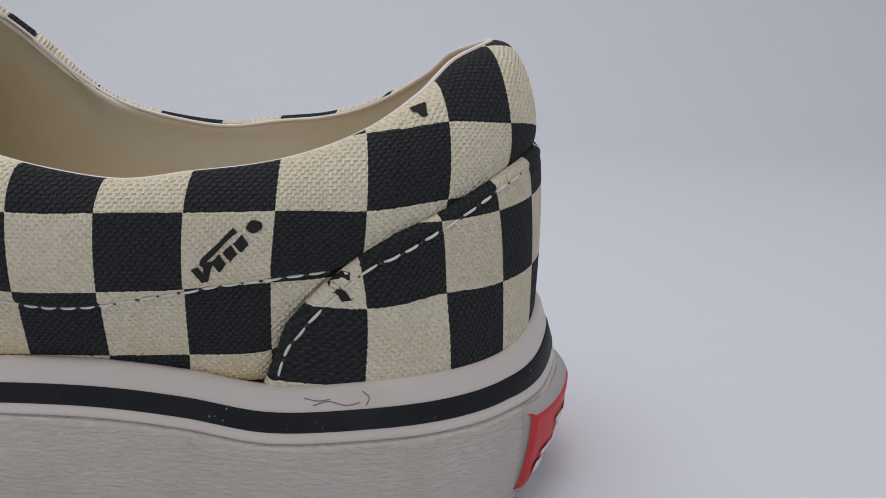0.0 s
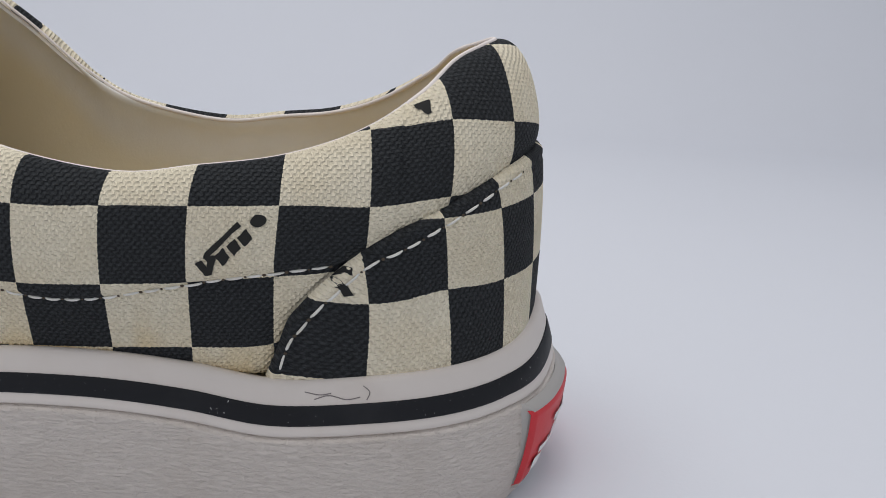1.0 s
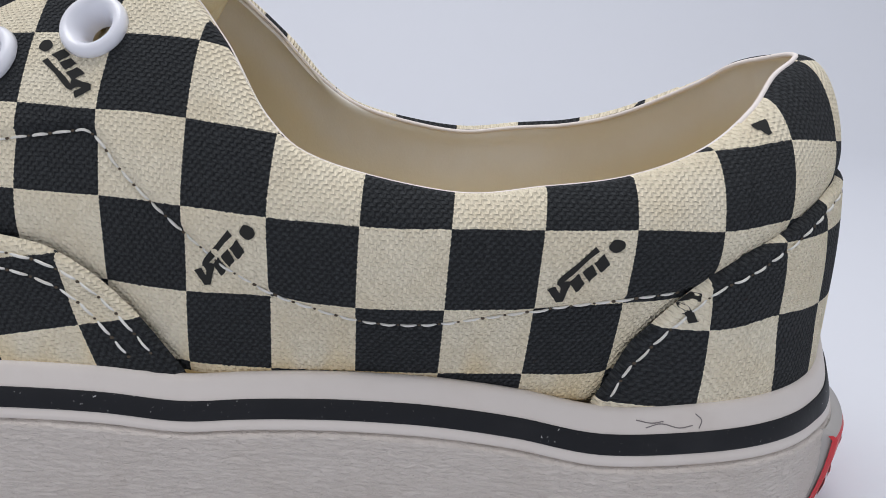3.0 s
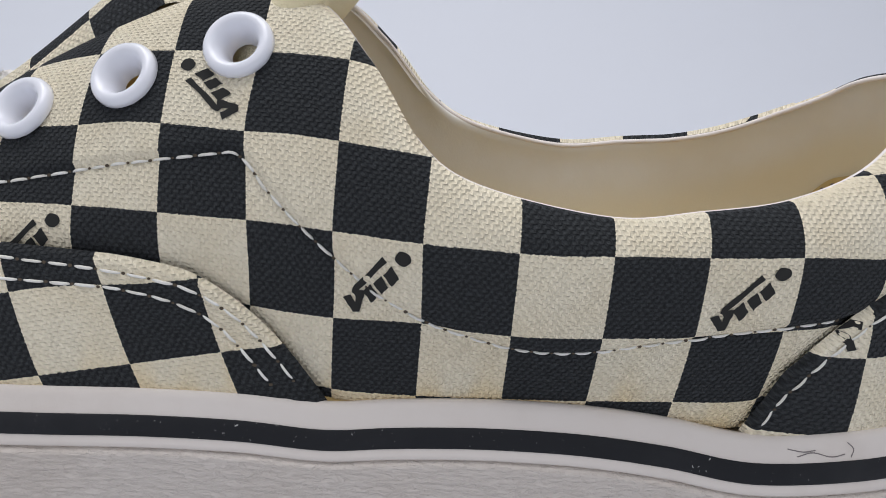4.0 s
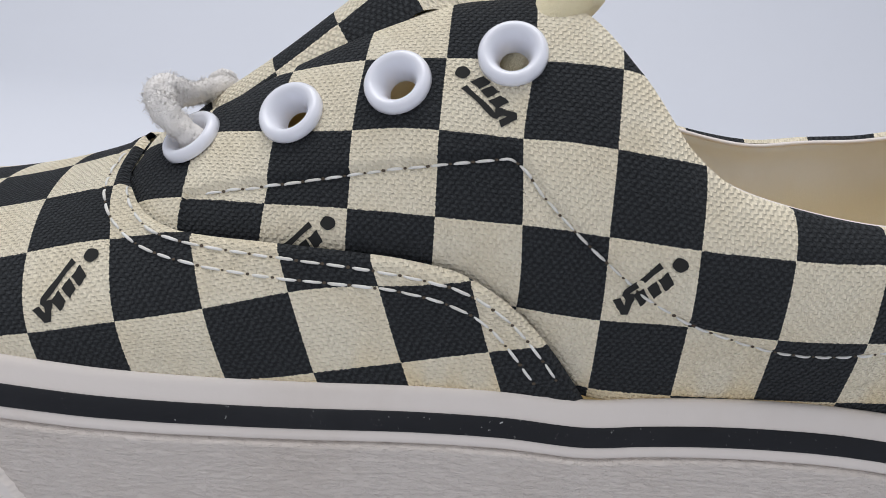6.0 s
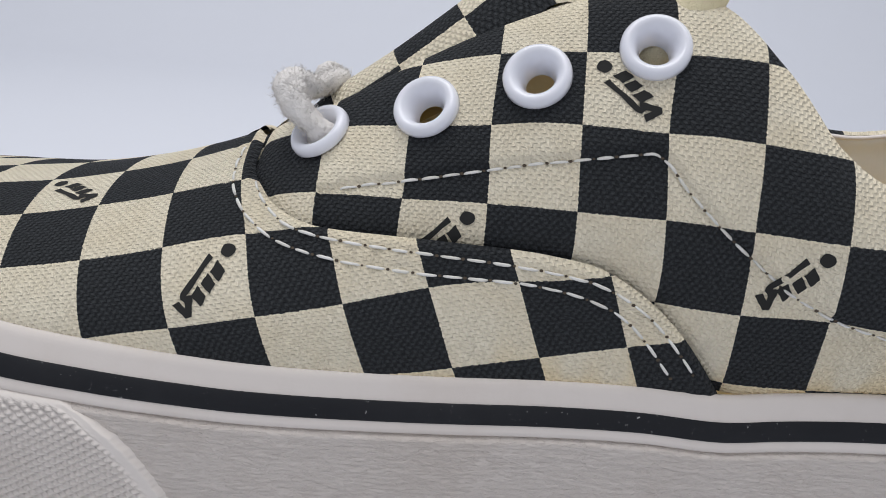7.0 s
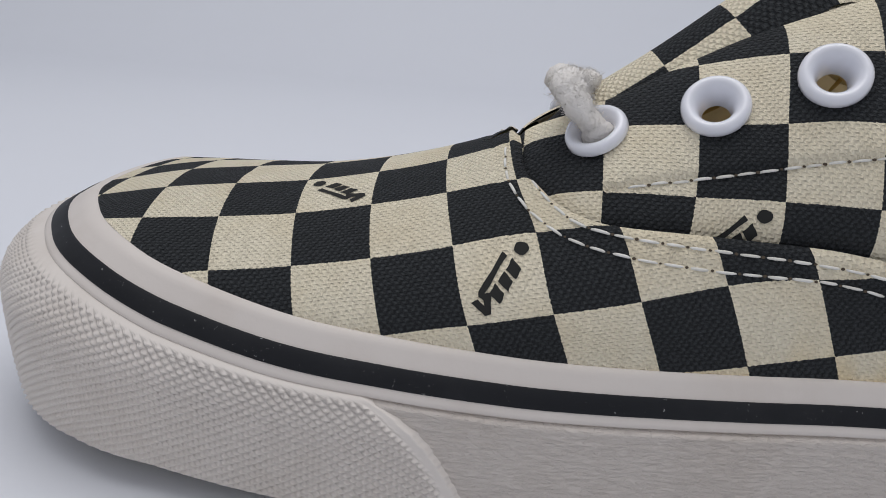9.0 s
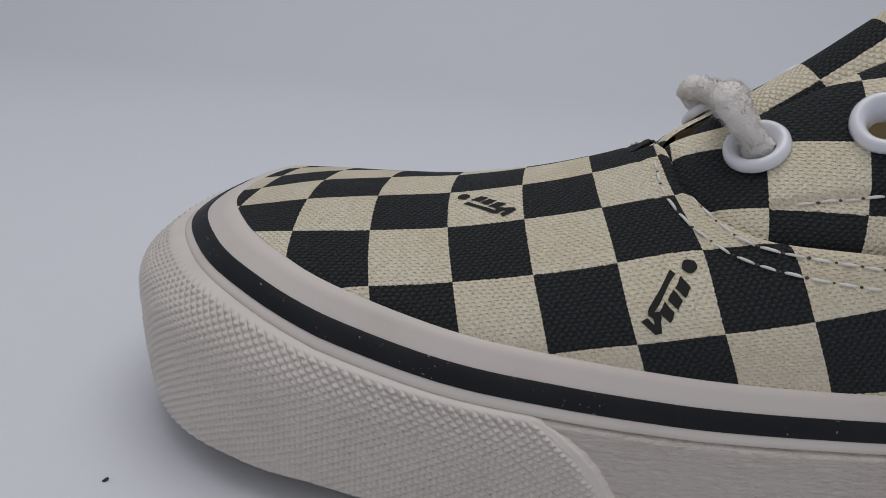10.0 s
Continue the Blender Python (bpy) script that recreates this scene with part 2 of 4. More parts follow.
def drawn(u, v):
    """A place on the upper as drafted, before the cloth is stuffed: u along the stations, v from the rubber tape (0) to the top edge (1) and a little inwards over it."""
    u, v = np.broadcast_arrays(np.asarray(u, float), np.asarray(v, float))
    b, c = glide(BASE, u), glide(TOP, u)
    th = np.minimum(v, 1) * math.pi / 2
    k = (1 - np.cos(th)) ** glide(LEAN, u)[..., 0]
    h = np.sin(th)
    p = b + (c - b) * np.stack([k, k, h], -1)
    swell = 0.001 * glide(BULGE, u)[..., 0] * np.sin(np.pi * np.clip(h, 0, 1)).clip(0) ** 1.2
    return p + outward(u) * (swell - 0.05 * np.maximum(v - 1, 0))[..., None]


def side(u, v):
    """The same place once the stuffing pushes the collar out; the heel panel is drawn in."""
    p = drawn(u, v)
    x, z = p[..., 0], p[..., 2]
    soft = lambda f: np.clip(f, 0, 1) ** 2 * (3 - 2 * np.clip(f, 0, 1))
    out = 0.0017 * soft((x - 0.112) / 0.02) * (1 - 0.65 * soft((x - 0.228) / 0.02)) * np.exp(-(np.minimum(z - 0.060, 0) / 0.0105) ** 2)
    out = out * (1 - 0.7 * soft((z - 0.066) / 0.02)) * soft((0.266 - x) / 0.02)
    out = out * (1 - 0.6 * np.exp(-((x - 0.157) / 0.009) ** 2))
    out = out * (1 - 1.6 * soft((np.asarray(v) - 0.6) / 0.4) * soft((np.asarray(u) - 14) / 2))    # the collar's edge rolls in
    out = out - 0.0014 * soft((x - 0.230) / 0.010) * soft((0.272 - x) / 0.012) * np.exp(-((z - 0.043) / 0.008) ** 2)
    return p + out[..., None] * np.stack([0 * x, -1 + 0 * x, (0.09 - z) / 0.115], -1)


# ---- ways to make meshes ----
def part(name, verts, faces, mat, parent=None, label="", uv=None, smooth=True, glue=None):
    """One mesh object from points and faces, under a thing or a part."""
    me = bpy.data.meshes.new(name)
    me.from_pydata(np.asarray(verts, float).tolist(), [], [list(map(int, f)) for f in faces])
    if uv is not None:
        layer = me.uv_layers.new(name="UVMap")
        loops = np.empty(len(me.loops), int)
        me.loops.foreach_get("vertex_index", loops)
        layer.data.foreach_set("uv", np.asarray(uv, float)[loops].ravel())
    if glue is not None:
        me.attributes.new("glue", "FLOAT", "POINT").data.foreach_set("value", np.asarray(glue, float))
    me.materials.append(mat)
    me.polygons.foreach_set("use_smooth", [smooth] * len(me.polygons))
    me.update()
    ob = new(name, me)
    ob.parent = parent
    return tagged(ob, label)


def grid_faces(rows, cols, close=False):
    """Faces of a grid whose points run row by row; close: the last column joins the first."""
    r, c = np.meshgrid(np.arange(rows - 1), np.arange(cols if close else cols - 1), indexing="ij")
    d = (c + 1) % cols
    return np.stack([r * cols + c, r * cols + d, (r + 1) * cols + d, (r + 1) * cols + c], -1).reshape(-1, 4)


def flipped(p):
    q = np.array(p, float)
    q[..., 1] = 2 * YC - q[..., 1]
    toe = np.clip((0.05 - q[..., 0]) / 0.06, 0, 1) ** 1.5 * np.clip((q[..., 1] - YC) / 0.02, 0, 1)
    q[..., 1] += 0.013 * toe         # and its toe reaches out further
    q[..., 0] -= 0.002 * toe
    high = np.clip((q[..., 2] - 0.050) / 0.012, 0, 1) * np.clip((q[..., 1] - YC) / 0.028, 0, 1)
    q[..., 2] += 0.0013 * np.clip((q[..., 0] - 0.222) / 0.02, 0, 1) * np.clip((q[..., 2] - 0.06) / 0.01, 0, 1) * np.clip((q[..., 1] - YC) / 0.012, 0, 1)
    q[..., 2] += 0.0011 * high      # the inner side's collar stands a little higher
    return q


def normals(p, tris):
    n = np.zeros_like(p)
    fn = np.cross(p[tris[:, 1]] - p[tris[:, 0]], p[tris[:, 2]] - p[tris[:, 0]])
    for k in range(3):
        np.add.at(n, tris[:, k], fn)
    return n / np.maximum(np.linalg.norm(n, axis=1, keepdims=True), 1e-12)


def cut(data, tris, field):
    """Keep the part of a triangle mesh where field > 0, with a clean edge along field = 0. data: rows of values, the field is cut along too."""
    pos = field > 0
    count = pos[tris].sum(1)
    keep = [tris[count == 3]]
    rows, made, extra = [data], {}, []
    base = len(data)

    def crossing(a, b):
        key = (a, b) if a < b else (b, a)
        if key not in made:
            f = field[a] / (field[a] - field[b])
            made[key] = base + len(extra)
            extra.append(data[a] + (data[b] - data[a]) * f)
        return made[key]

    more = []
    for t in tris[(count == 1) | (count == 2)]:
        t = list(t)
        out = []
        for i in range(3):
            a, b = t[i], t[(i + 1) % 3]
            if pos[a]:
                out.append(a)
            if pos[a] != pos[b]:
                out.append(crossing(a, b))
        for i in range(1, len(out) - 1):
            more.append((out[0], out[i], out[i + 1]))
    if extra:
        rows.append(np.array(extra))
    if more:
        keep.append(np.array(more))
    data, tris = np.vstack(rows), np.vstack(keep)
    used = np.unique(tris)
    back = np.full(len(data), -1)
    back[used] = np.arange(len(used))
    return data[used], back[tris]


def curve(points, n):
    """A smooth line of n points through the given ones."""
    p = np.asarray(points, float)
    full = np.vstack([2 * p[0] - p[1], p, 2 * p[-1] - p[-2]])
    out = []
    for i in range(len(p) - 1):
        a, b, c, d = full[i:i + 4]
        for f in np.arange(12) / 12:
            out.append(b + 0.5 * f * (c - a + f * (2 * a - 5 * b + 4 * c - d + f * (3 * (b - c) + d - a))))
    out = np.array(out + [p[-1]])
    s = np.r_[0, np.cumsum(np.linalg.norm(np.diff(out, axis=0), axis=1))]
    want = np.linspace(0, s[-1], n)
    return np.stack([np.interp(want, s, out[:, k]) for k in range(out.shape[1])], 1)


def beside(p, line):
    """Signed distance in the plane from points to a line: positive on its left as it runs."""
    best = np.full(len(p), 1e9)
    sign = np.ones(len(p))
    for a, b in zip(line[:-1], line[1:]):
        d = b - a
        f = np.clip(((p - a) @ d) / (d @ d), 0, 1)
        off = p - a - f[:, None] * d
        far = (off ** 2).sum(1)
        near = far < best - 1e-12
        best[near] = far[near]
        sign[near] = np.sign(d[0] * (p[near, 1] - a[1]) - d[1] * (p[near, 0] - a[0]))
    return np.sqrt(best) * sign


def tube(path, radius, sides=8, flat=1.0, up=None, ends=True):
    """A tube along points; radius: one number or one for each point; flat: its thickness over its width."""
    path = np.asarray(path, float)
    r = np.broadcast_to(np.asarray(radius, float), (len(path),))
    d = np.gradient(path, axis=0)
    d /= np.linalg.norm(d, axis=1, keepdims=True)
    ref = np.tile(np.array([0, 0, 1.0]) if up is None else np.asarray(up, float), (len(path), 1)) if up is None or np.ndim(up) == 1 else np.asarray(up)
    a = np.cross(d, ref)
    a /= np.maximum(np.linalg.norm(a, axis=1, keepdims=True), 1e-9)
    b = np.cross(a, d)
    ang = np.arange(sides) * 2 * math.pi / sides
    ring = path[:, None] + r[:, None, None] * (a[:, None] * np.cos(ang)[:, None] + flat * b[:, None] * np.sin(ang)[:, None])
    v = ring.reshape(-1, 3)
    f = grid_faces(len(path), sides, True).tolist()
    if ends:
        f += [list(range(sides))[::-1], list(range(len(v) - sides, len(v)))]
    return v, f


def joined(pieces):
    vs, fs, n = [], [], 0
    for v, f in pieces:
        vs.append(np.asarray(v))
        fs += [[i + n for i in q] for q in f]
        n += len(v)
    return np.vstack(vs), fs


def turned(profile, sides=32):
    """A ring turned round z from rows of radius and height."""
    p = np.asarray(profile, float)
    a = np.arange(sides) * 2 * math.pi / sides
    v = np.stack([p[:, :1] * np.cos(a), p[:, :1] * np.sin(a), np.repeat(p[:, 1:], sides, 1)], -1).reshape(-1, 3)
    return v, grid_faces(len(p), sides, True)


# ---- the place: a white paper sweep ----
def sweep():
    prof = [(-1.2, 0.0), (0.45, 0.0)]
    prof += [(0.45 + 0.25 * math.sin(a), 0.25 - 0.25 * math.cos(a)) for a in np.linspace(0.1, math.pi / 2, 14)]
    prof += [(0.70, 1.4)]
    xs = np.linspace(-1.4, 1.7, 12)
    v = [(x, y, z) for y, z in prof for x in xs]
    return part("backdrop", v, grid_faces(len(prof), len(xs)), PAPER)


tagged(sweep(), "seamless pale grey-white paper sweep under and behind the shoe", "backdrop", kind="structure")

shoe = new("shoe")
tagged(shoe, "low canvas sneaker with black and cream checkerboard print, mostly unlaced", "shoe")

# ---- how the print lies on each panel ----
PRINT_QUARTER = [
    [-4.122, 7.249, -0.799, 0.225, 0.424, -0.22, 0.117, 0.247, 0.859, 0.303, -0.273, -0.278, 0.624, 0.192, 0.059, 1.071, 0.551, 0.777, 0.097, 0.16],
    [-0.518, 0.262, 3.585, 7.201, 0.115, 0.468, -0.878, 0.725, -0.908, 0.718, -0.538, 0.709, -0.891, 0.394, 0.141, -0.331, 0.059, -0.178, 0.251, 0.386]]
PRINT_VAMP = [
    [3.529, 6.729, -0.186, 2.658, -0.195, -0.22, 0.172, -0.303, 0.155, 0.108, 0.011, 0.108, -0.075, -0.022, -0.163, -0.096, 0.295, -0.028, -0.015, -0.011],
    [-0.697, -1.321, 5.031, 6.808, 0.625, 1.855, -0.414, 1.463, -0.632, 0.151, 0.708, -0.932, -0.224, 0.136, 0.419, 0.845, -1.205, -0.269, 0.03, 0.033]]
PRINT_HEEL = [
    [-3.156, 2.269, 5.144, 0.358, 0.25, 0.043, -0.031, 0.201, 0.429, 0.141, 0.439, 0.138, 0.004, 0.019, 0.056, 0.704, 0.293, 0.217, 0.041, 0.02],
    [-0.74, 1.531, 0.48, 6.792, -0.009, 0.262, 0.137, -0.088, -0.097, -0.179, -0.368, 0.096, 0.121, -0.042, -0.005, -0.272, -0.111, -0.254, -0.036, -0.025]]
SHIFT_QUARTER = [
    [-0.008, -0.024, 0.039, -0.01, 0.001, 0.014, -0.022, -0.065, -0.001, -0.006, 0.029, 0.015, 0.0, -0.039, 0.011, -0.024, 0.003, 0.0, 0.013, -0.059, -0.011, 0.005, -0.002, -0.02, -0.005, 0.013, -0.041, -0.015, 0.003, 0.036, -0.005, 0.008, -0.005, -0.018, -0.028, 0.049, -0.004, -0.007, -0.003, 0.076],
    [-0.012, -0.032, -0.028, -0.001, 0.0, -0.002, 0.051, 0.025, 0.014, 0.028, -0.066, 0.056, 0.021, 0.024, -0.07, -0.001, -0.014, 0.015, 0.013, -0.005, -0.037, 0.069, 0.012, 0.001, -0.032, 0.001, -0.024, -0.004, 0.034, -0.046, 0.027, 0.007, 0.032, 0.063, -0.015, 0.002, 0.022, 0.025, 0.008, 0.014]]
SHIFT_VAMP = [
    [0.007, 0.02, 0.006, 0.001, -0.001, -0.002, 0.0, -0.003, 0.001, -0.022, 0.007, -0.011, 0.034, 0.011, 0.0, -0.045, 0.0, 0.015, -0.022, 0.089, -0.014, -0.001, -0.016, 0.021, -0.006, -0.006, 0.002, 0.006, 0.001, 0.007, -0.002, -0.001, 0.005, 0.01, -0.018, -0.007],
    [-0.005, -0.014, -0.007, 0.0, 0.002, -0.008, 0.003, 0.007, 0.001, 0.009, 0.005, 0.022, -0.021, 0.023, -0.005, 0.063, 0.004, 0.057, -0.054, -0.016, -0.121, 0.054, -0.008, -0.008, -0.018, 0.006, -0.032, -0.003, 0.004, -0.019, 0.061, 0.028, -0.021, -0.049, 0.094, 0.046]]
SHIFT_HEEL = [
    [-0.032, -0.007, -0.012, 0.008, 0.009, -0.026, -0.012, -0.017, 0.032],
    [0.006, -0.026, 0.008, 0.008, -0.005, 0.048, -0.008, 0.008, -0.046]]


def hats(v, n, lo, hi):
    """Weights of n even steps from lo to hi."""
    f = np.clip((v - lo) / (hi - lo), 0, 1) * (n - 1)
    k = np.minimum(f.astype(int), n - 2)
    w = (f - k) ** 2 * (3 - 2 * (f - k))
    m = np.zeros((len(v), n))
    m[np.arange(len(v)), k], m[np.arange(len(v)), k + 1] = 1 - w, w
    return m


def lattice(p, coef, shift, nx, nz, x0, x1, z0, z1):
    """The print's own square count at places on the upper, with the cloth's small local pulls."""
    p = np.asarray(p)
    pull = np.einsum("ni,nj->nij", hats(p[:, 0], nx, x0, x1), hats(p[:, 2], nz, z0, z1)).reshape(len(p), -1) @ np.array(shift).T
    x, y, z = ((p - (0.13, -0.03, 0.05)) * 10).T
    terms = np.stack([1 + 0 * x, x, y, z, x * x, x * z, z * z, y * y, x * y, y * z, x ** 3, x * x * z, x * z * z, z ** 3,
                      y ** 3, x * x * y, x * y * y, x * y * z, y * y * z, y * z * z], -1)
    return terms @ np.array(coef).T + pull


# seams as lines in x and z
VAMP_EDGE = [(0.0755, 0.0640), (0.0768, 0.0590), (0.0773, 0.0561), (0.0797, 0.0544), (0.0833, 0.0524), (0.0883, 0.0512), (0.0930, 0.0509),
             (0.1071, 0.0511), (0.1219, 0.0508), (0.1299, 0.0501), (0.1361, 0.0490), (0.1418, 0.0463), (0.1468, 0.0428), (0.1519, 0.0378), (0.1575, 0.0305), (0.1605, 0.0260)]
VAMP_OUTER = [(0.0746, 0.0573), (0.0745, 0.0548), (0.0753, 0.0531), (0.0779, 0.0508), (0.0808, 0.0493), (0.0841, 0.0480), (0.0879, 0.0472),
              (0.0957, 0.0464), (0.1085, 0.0460), (0.1225, 0.0459), (0.1323, 0.0448), (0.1394, 0.0424), (0.1446, 0.0381), (0.1482, 0.0339), (0.1505, 0.0312)]
VAMP_INNER = [(0.0785, 0.0548), (0.0807, 0.0528), (0.0833, 0.0512), (0.0865, 0.0499), (0.0922, 0.0493), (0.0958, 0.0492), (0.1082, 0.0489),
              (0.1222, 0.0485), (0.1320, 0.0475), (0.1374, 0.0462), (0.1432, 0.0432), (0.1474, 0.0398), (0.1515, 0.0352), (0.1545, 0.0312)]
HEEL_EDGE = [(0.2222, 0.0255), (0.2244, 0.0295), (0.2265, 0.0348), (0.2280, 0.0392), (0.2293, 0.0416), (0.2337, 0.0465), (0.2386, 0.0511), (0.2410, 0.0530),
             (0.2455, 0.0557), (0.2522, 0.0587), (0.2557, 0.0607), (0.2612, 0.0635), (0.2645, 0.0652), (0.2690, 0.0668), (0.2760, 0.0676)]
HEEL_SEAM = [(0.2270, 0.0308), (0.2280, 0.0343), (0.2293, 0.0373), (0.2322, 0.0413), (0.2365, 0.0461), (0.2414, 0.0504), (0.2459, 0.0525),
             (0.2520, 0.0557), (0.2586, 0.0596), (0.2622, 0.0619), (0.2665, 0.0640)]
BAND = [(0.0935, 0.0568), (0.0995, 0.0583), (0.1047, 0.0595), (0.1169, 0.0624), (0.1239, 0.0640), (0.1325, 0.0657), (0.1401, 0.0672), (0.1425, 0.0674),
        (0.1450, 0.0657), (0.1474, 0.0629), (0.1511, 0.0595), (0.1547, 0.0565), (0.1584, 0.0537), (0.1620, 0.0509), (0.1657, 0.0484), (0.1722, 0.0454),
        (0.1778, 0.0438), (0.1859, 0.0421), (0.1931, 0.0419), (0.1995, 0.0428), (0.2055, 0.0443), (0.2123, 0.0459), (0.2195, 0.0475), (0.2264, 0.0487),
        (0.2308, 0.0494), (0.2378, 0.0502)]
EYES = [(11.20, 0.68), (10.02, 0.67), (8.87, 0.70), (7.74, 0.79)]

edge_v, edge_h, line_b = curve(VAMP_EDGE, 120), curve(HEEL_EDGE, 120), curve(BAND, 160)


def sheet(u0, u1, nu, v0, v1, nv):
    """A fine triangle sheet of the upper between stations: rows of x, y, z, u, v."""
    u, v = np.meshgrid(np.linspace(u0, u1, nu), np.linspace(v0, v1, nv), indexing="ij")
    data = np.concatenate([drawn(u, v), u[..., None], v[..., None]], -1).reshape(-1, 5)
    q = grid_faces(nu, nv)
    return data, np.vstack([q[:, [0, 1, 2]], q[:, [0, 2, 3]]])


def step(x):
    x = np.clip(x, 0, 1)
    return x * x * (3 - 2 * x)


def fold(d, lift, r):
    """Height of a cloth layer at distance d from its folded edge: a round lip, then flat."""
    s = np.clip(d / r, 0, 1)
    return lift * np.sin(s * math.pi / 2)


def out_normals(p, tris):
    n = normals(p, tris)
    if (n[:, 1] * (p[:, 1] - YC)).sum() < 0:
        n = -n
    return n


def both(p, tris, uv):
    """A half joined to its mirror image, welded along the middle."""
    q = flipped(p)
    v = np.vstack([p, q])
    f = np.vstack([tris, tris[:, ::-1] + len(p)])
    key = np.round(v / 2e-5).astype(int)
    _, first, back = np.unique(key, axis=0, return_index=True, return_inverse=True)
    f = first[back.ravel()[f]]
    f = f[(f[:, 0] != f[:, 1]) & (f[:, 1] != f[:, 2]) & (f[:, 0] != f[:, 2])]
    return v, f, uv


# small pulls of the cloth: x, z, and by how many squares the print is drawn along and up
TUG_QUARTER = [(0.1716, 0.0577, -0.032, -0.026), (0.1587, 0.0440, -0.01, -0.03), (0.2408, 0.0597, 0, -0.048), (0.2529, 0.0727, 0.024, 0.061),
               (0.1437, 0.0707, -0.061, -0.021), (0.1449, 0.0578, -0.028, 0.015), (0.1582, 0.0577, -0.034, 0.007), (0.1043, 0.0565, 0.034, -0.013),
               (0.1172, 0.0686, -0.027, -0.037), (0.2271, 0.0595, 0.029, 0)]
TUG_HEEL = [(0.2541, 0.0455, -0.05, 0.12), (0.2665, 0.0460, 0, 0.06)]


def tugs(p, table):
    out = np.zeros((len(p), 2))
    for x, z, du, dv in table:
        out += np.exp(-((p[:, 0] - x) ** 2 + (p[:, 2] - z) ** 2) / 0.0075 ** 2)[:, None] * np.array([du, dv])
    return out


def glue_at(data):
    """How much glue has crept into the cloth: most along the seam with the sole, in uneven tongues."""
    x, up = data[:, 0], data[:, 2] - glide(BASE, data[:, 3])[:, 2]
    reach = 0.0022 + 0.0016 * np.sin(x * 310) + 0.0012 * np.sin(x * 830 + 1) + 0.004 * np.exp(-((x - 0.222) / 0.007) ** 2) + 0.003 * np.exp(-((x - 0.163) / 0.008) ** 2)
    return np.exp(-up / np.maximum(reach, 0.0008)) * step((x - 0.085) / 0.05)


PANELS = {}

# quarters: one on each side, from the throat to the heel, pierced for the eyelets
data, tris = sheet(6.4, LAST, 560, 0.0, 1.026, 124)
for u, v in EYES:
    c = drawn(u, v)
    data, tris = cut(data, tris, np.linalg.norm(data[:, :3] - c, axis=1) - 0.0036)
p = data[:, :3]
full = side(data[:, 3], data[:, 4])
n = out_normals(full, tris)
flat = p[:, [0, 2]]
band_d = beside(flat, line_b)
inside = (flat[:, 0] > 0.090) & (flat[:, 0] < 0.245)
lift = np.where(inside, 0.0009 * step(0.5 + band_d / 0.0013) - 0.0006, 0.0)
groove = np.where(inside, -0.00030 * np.exp(-(band_d / 0.0007) ** 2), 0)
for line, cover in ((edge_v, (data[:, 0] < 0.165)), (edge_h, (data[:, 0] > 0.21))):
    off = beside(flat, line)
    groove = groove - np.where(cover, 0.0015 * np.where(off > 0, np.exp(-np.abs(off) / 0.0022), 1.0), 0)
uv_q = lattice(p, PRINT_QUARTER, SHIFT_QUARTER, 10, 4, 0.085, 0.270, 0.030, 0.090)
uv_q[:, 1] -= 0.25 * np.clip(uv_q[:, 1] - 1, 0, None) * np.clip(uv_q[:, 0] - 4, 0, 1)
uv_q -= tugs(p, TUG_QUARTER)
p_q = full + n * (lift + groove)[:, None]
turn_in = 0.0006 * (np.clip((data[:, 4] - 1) / 0.026, 0, 1) * step((data[:, 3] - 14) / 2))[:, None] * np.array([0, 0, 1.0])
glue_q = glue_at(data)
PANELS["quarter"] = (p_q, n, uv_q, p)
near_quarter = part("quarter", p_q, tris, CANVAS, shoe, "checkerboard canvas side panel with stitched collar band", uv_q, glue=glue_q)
far_quarter = part("quarter", flipped(p_q) - turn_in, tris[:, ::-1], CANVAS, shoe, "checkerboard canvas side panel with stitched collar band", uv_q)

# vamp: over the toes, lapped over the quarters
data, tris = sheet(0, 13.0, 460, 0.0, 1.0, 120)
d = -beside(data[:, [0, 2]], edge_v)
d = np.where(data[:, 3] < 6.0, np.abs(d), d)
data, tris = cut(data, tris, d)
p = data[:, :3]
full = side(data[:, 3], data[:, 4])
n = out_normals(full, tris)
n[data[:, 4] > 0.985] = (0, 0, 1)
d = np.abs(beside(p[:, [0, 2]], edge_v))
dim = -0.00016 * (np.exp(-((d - 0.0021) / 0.0006) ** 2) + np.exp(-((d - 0.0047) / 0.0006) ** 2))
p_v = full + n * (fold(d, 0.00135, 0.0013) - 0.0010 + dim)[:, None]
uv_v = lattice(p, PRINT_VAMP, SHIFT_VAMP, 9, 4, 0.0, 0.150, 0.030, 0.056) + (1, 0)
PANELS["vamp"] = (p_v, n, uv_v, p)
mv, mf, _ = both(p_v, tris, None)
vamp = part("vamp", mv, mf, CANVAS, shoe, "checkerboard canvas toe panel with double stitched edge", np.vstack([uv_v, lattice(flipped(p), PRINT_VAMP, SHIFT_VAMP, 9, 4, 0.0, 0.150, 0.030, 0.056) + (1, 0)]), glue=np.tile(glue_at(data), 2))

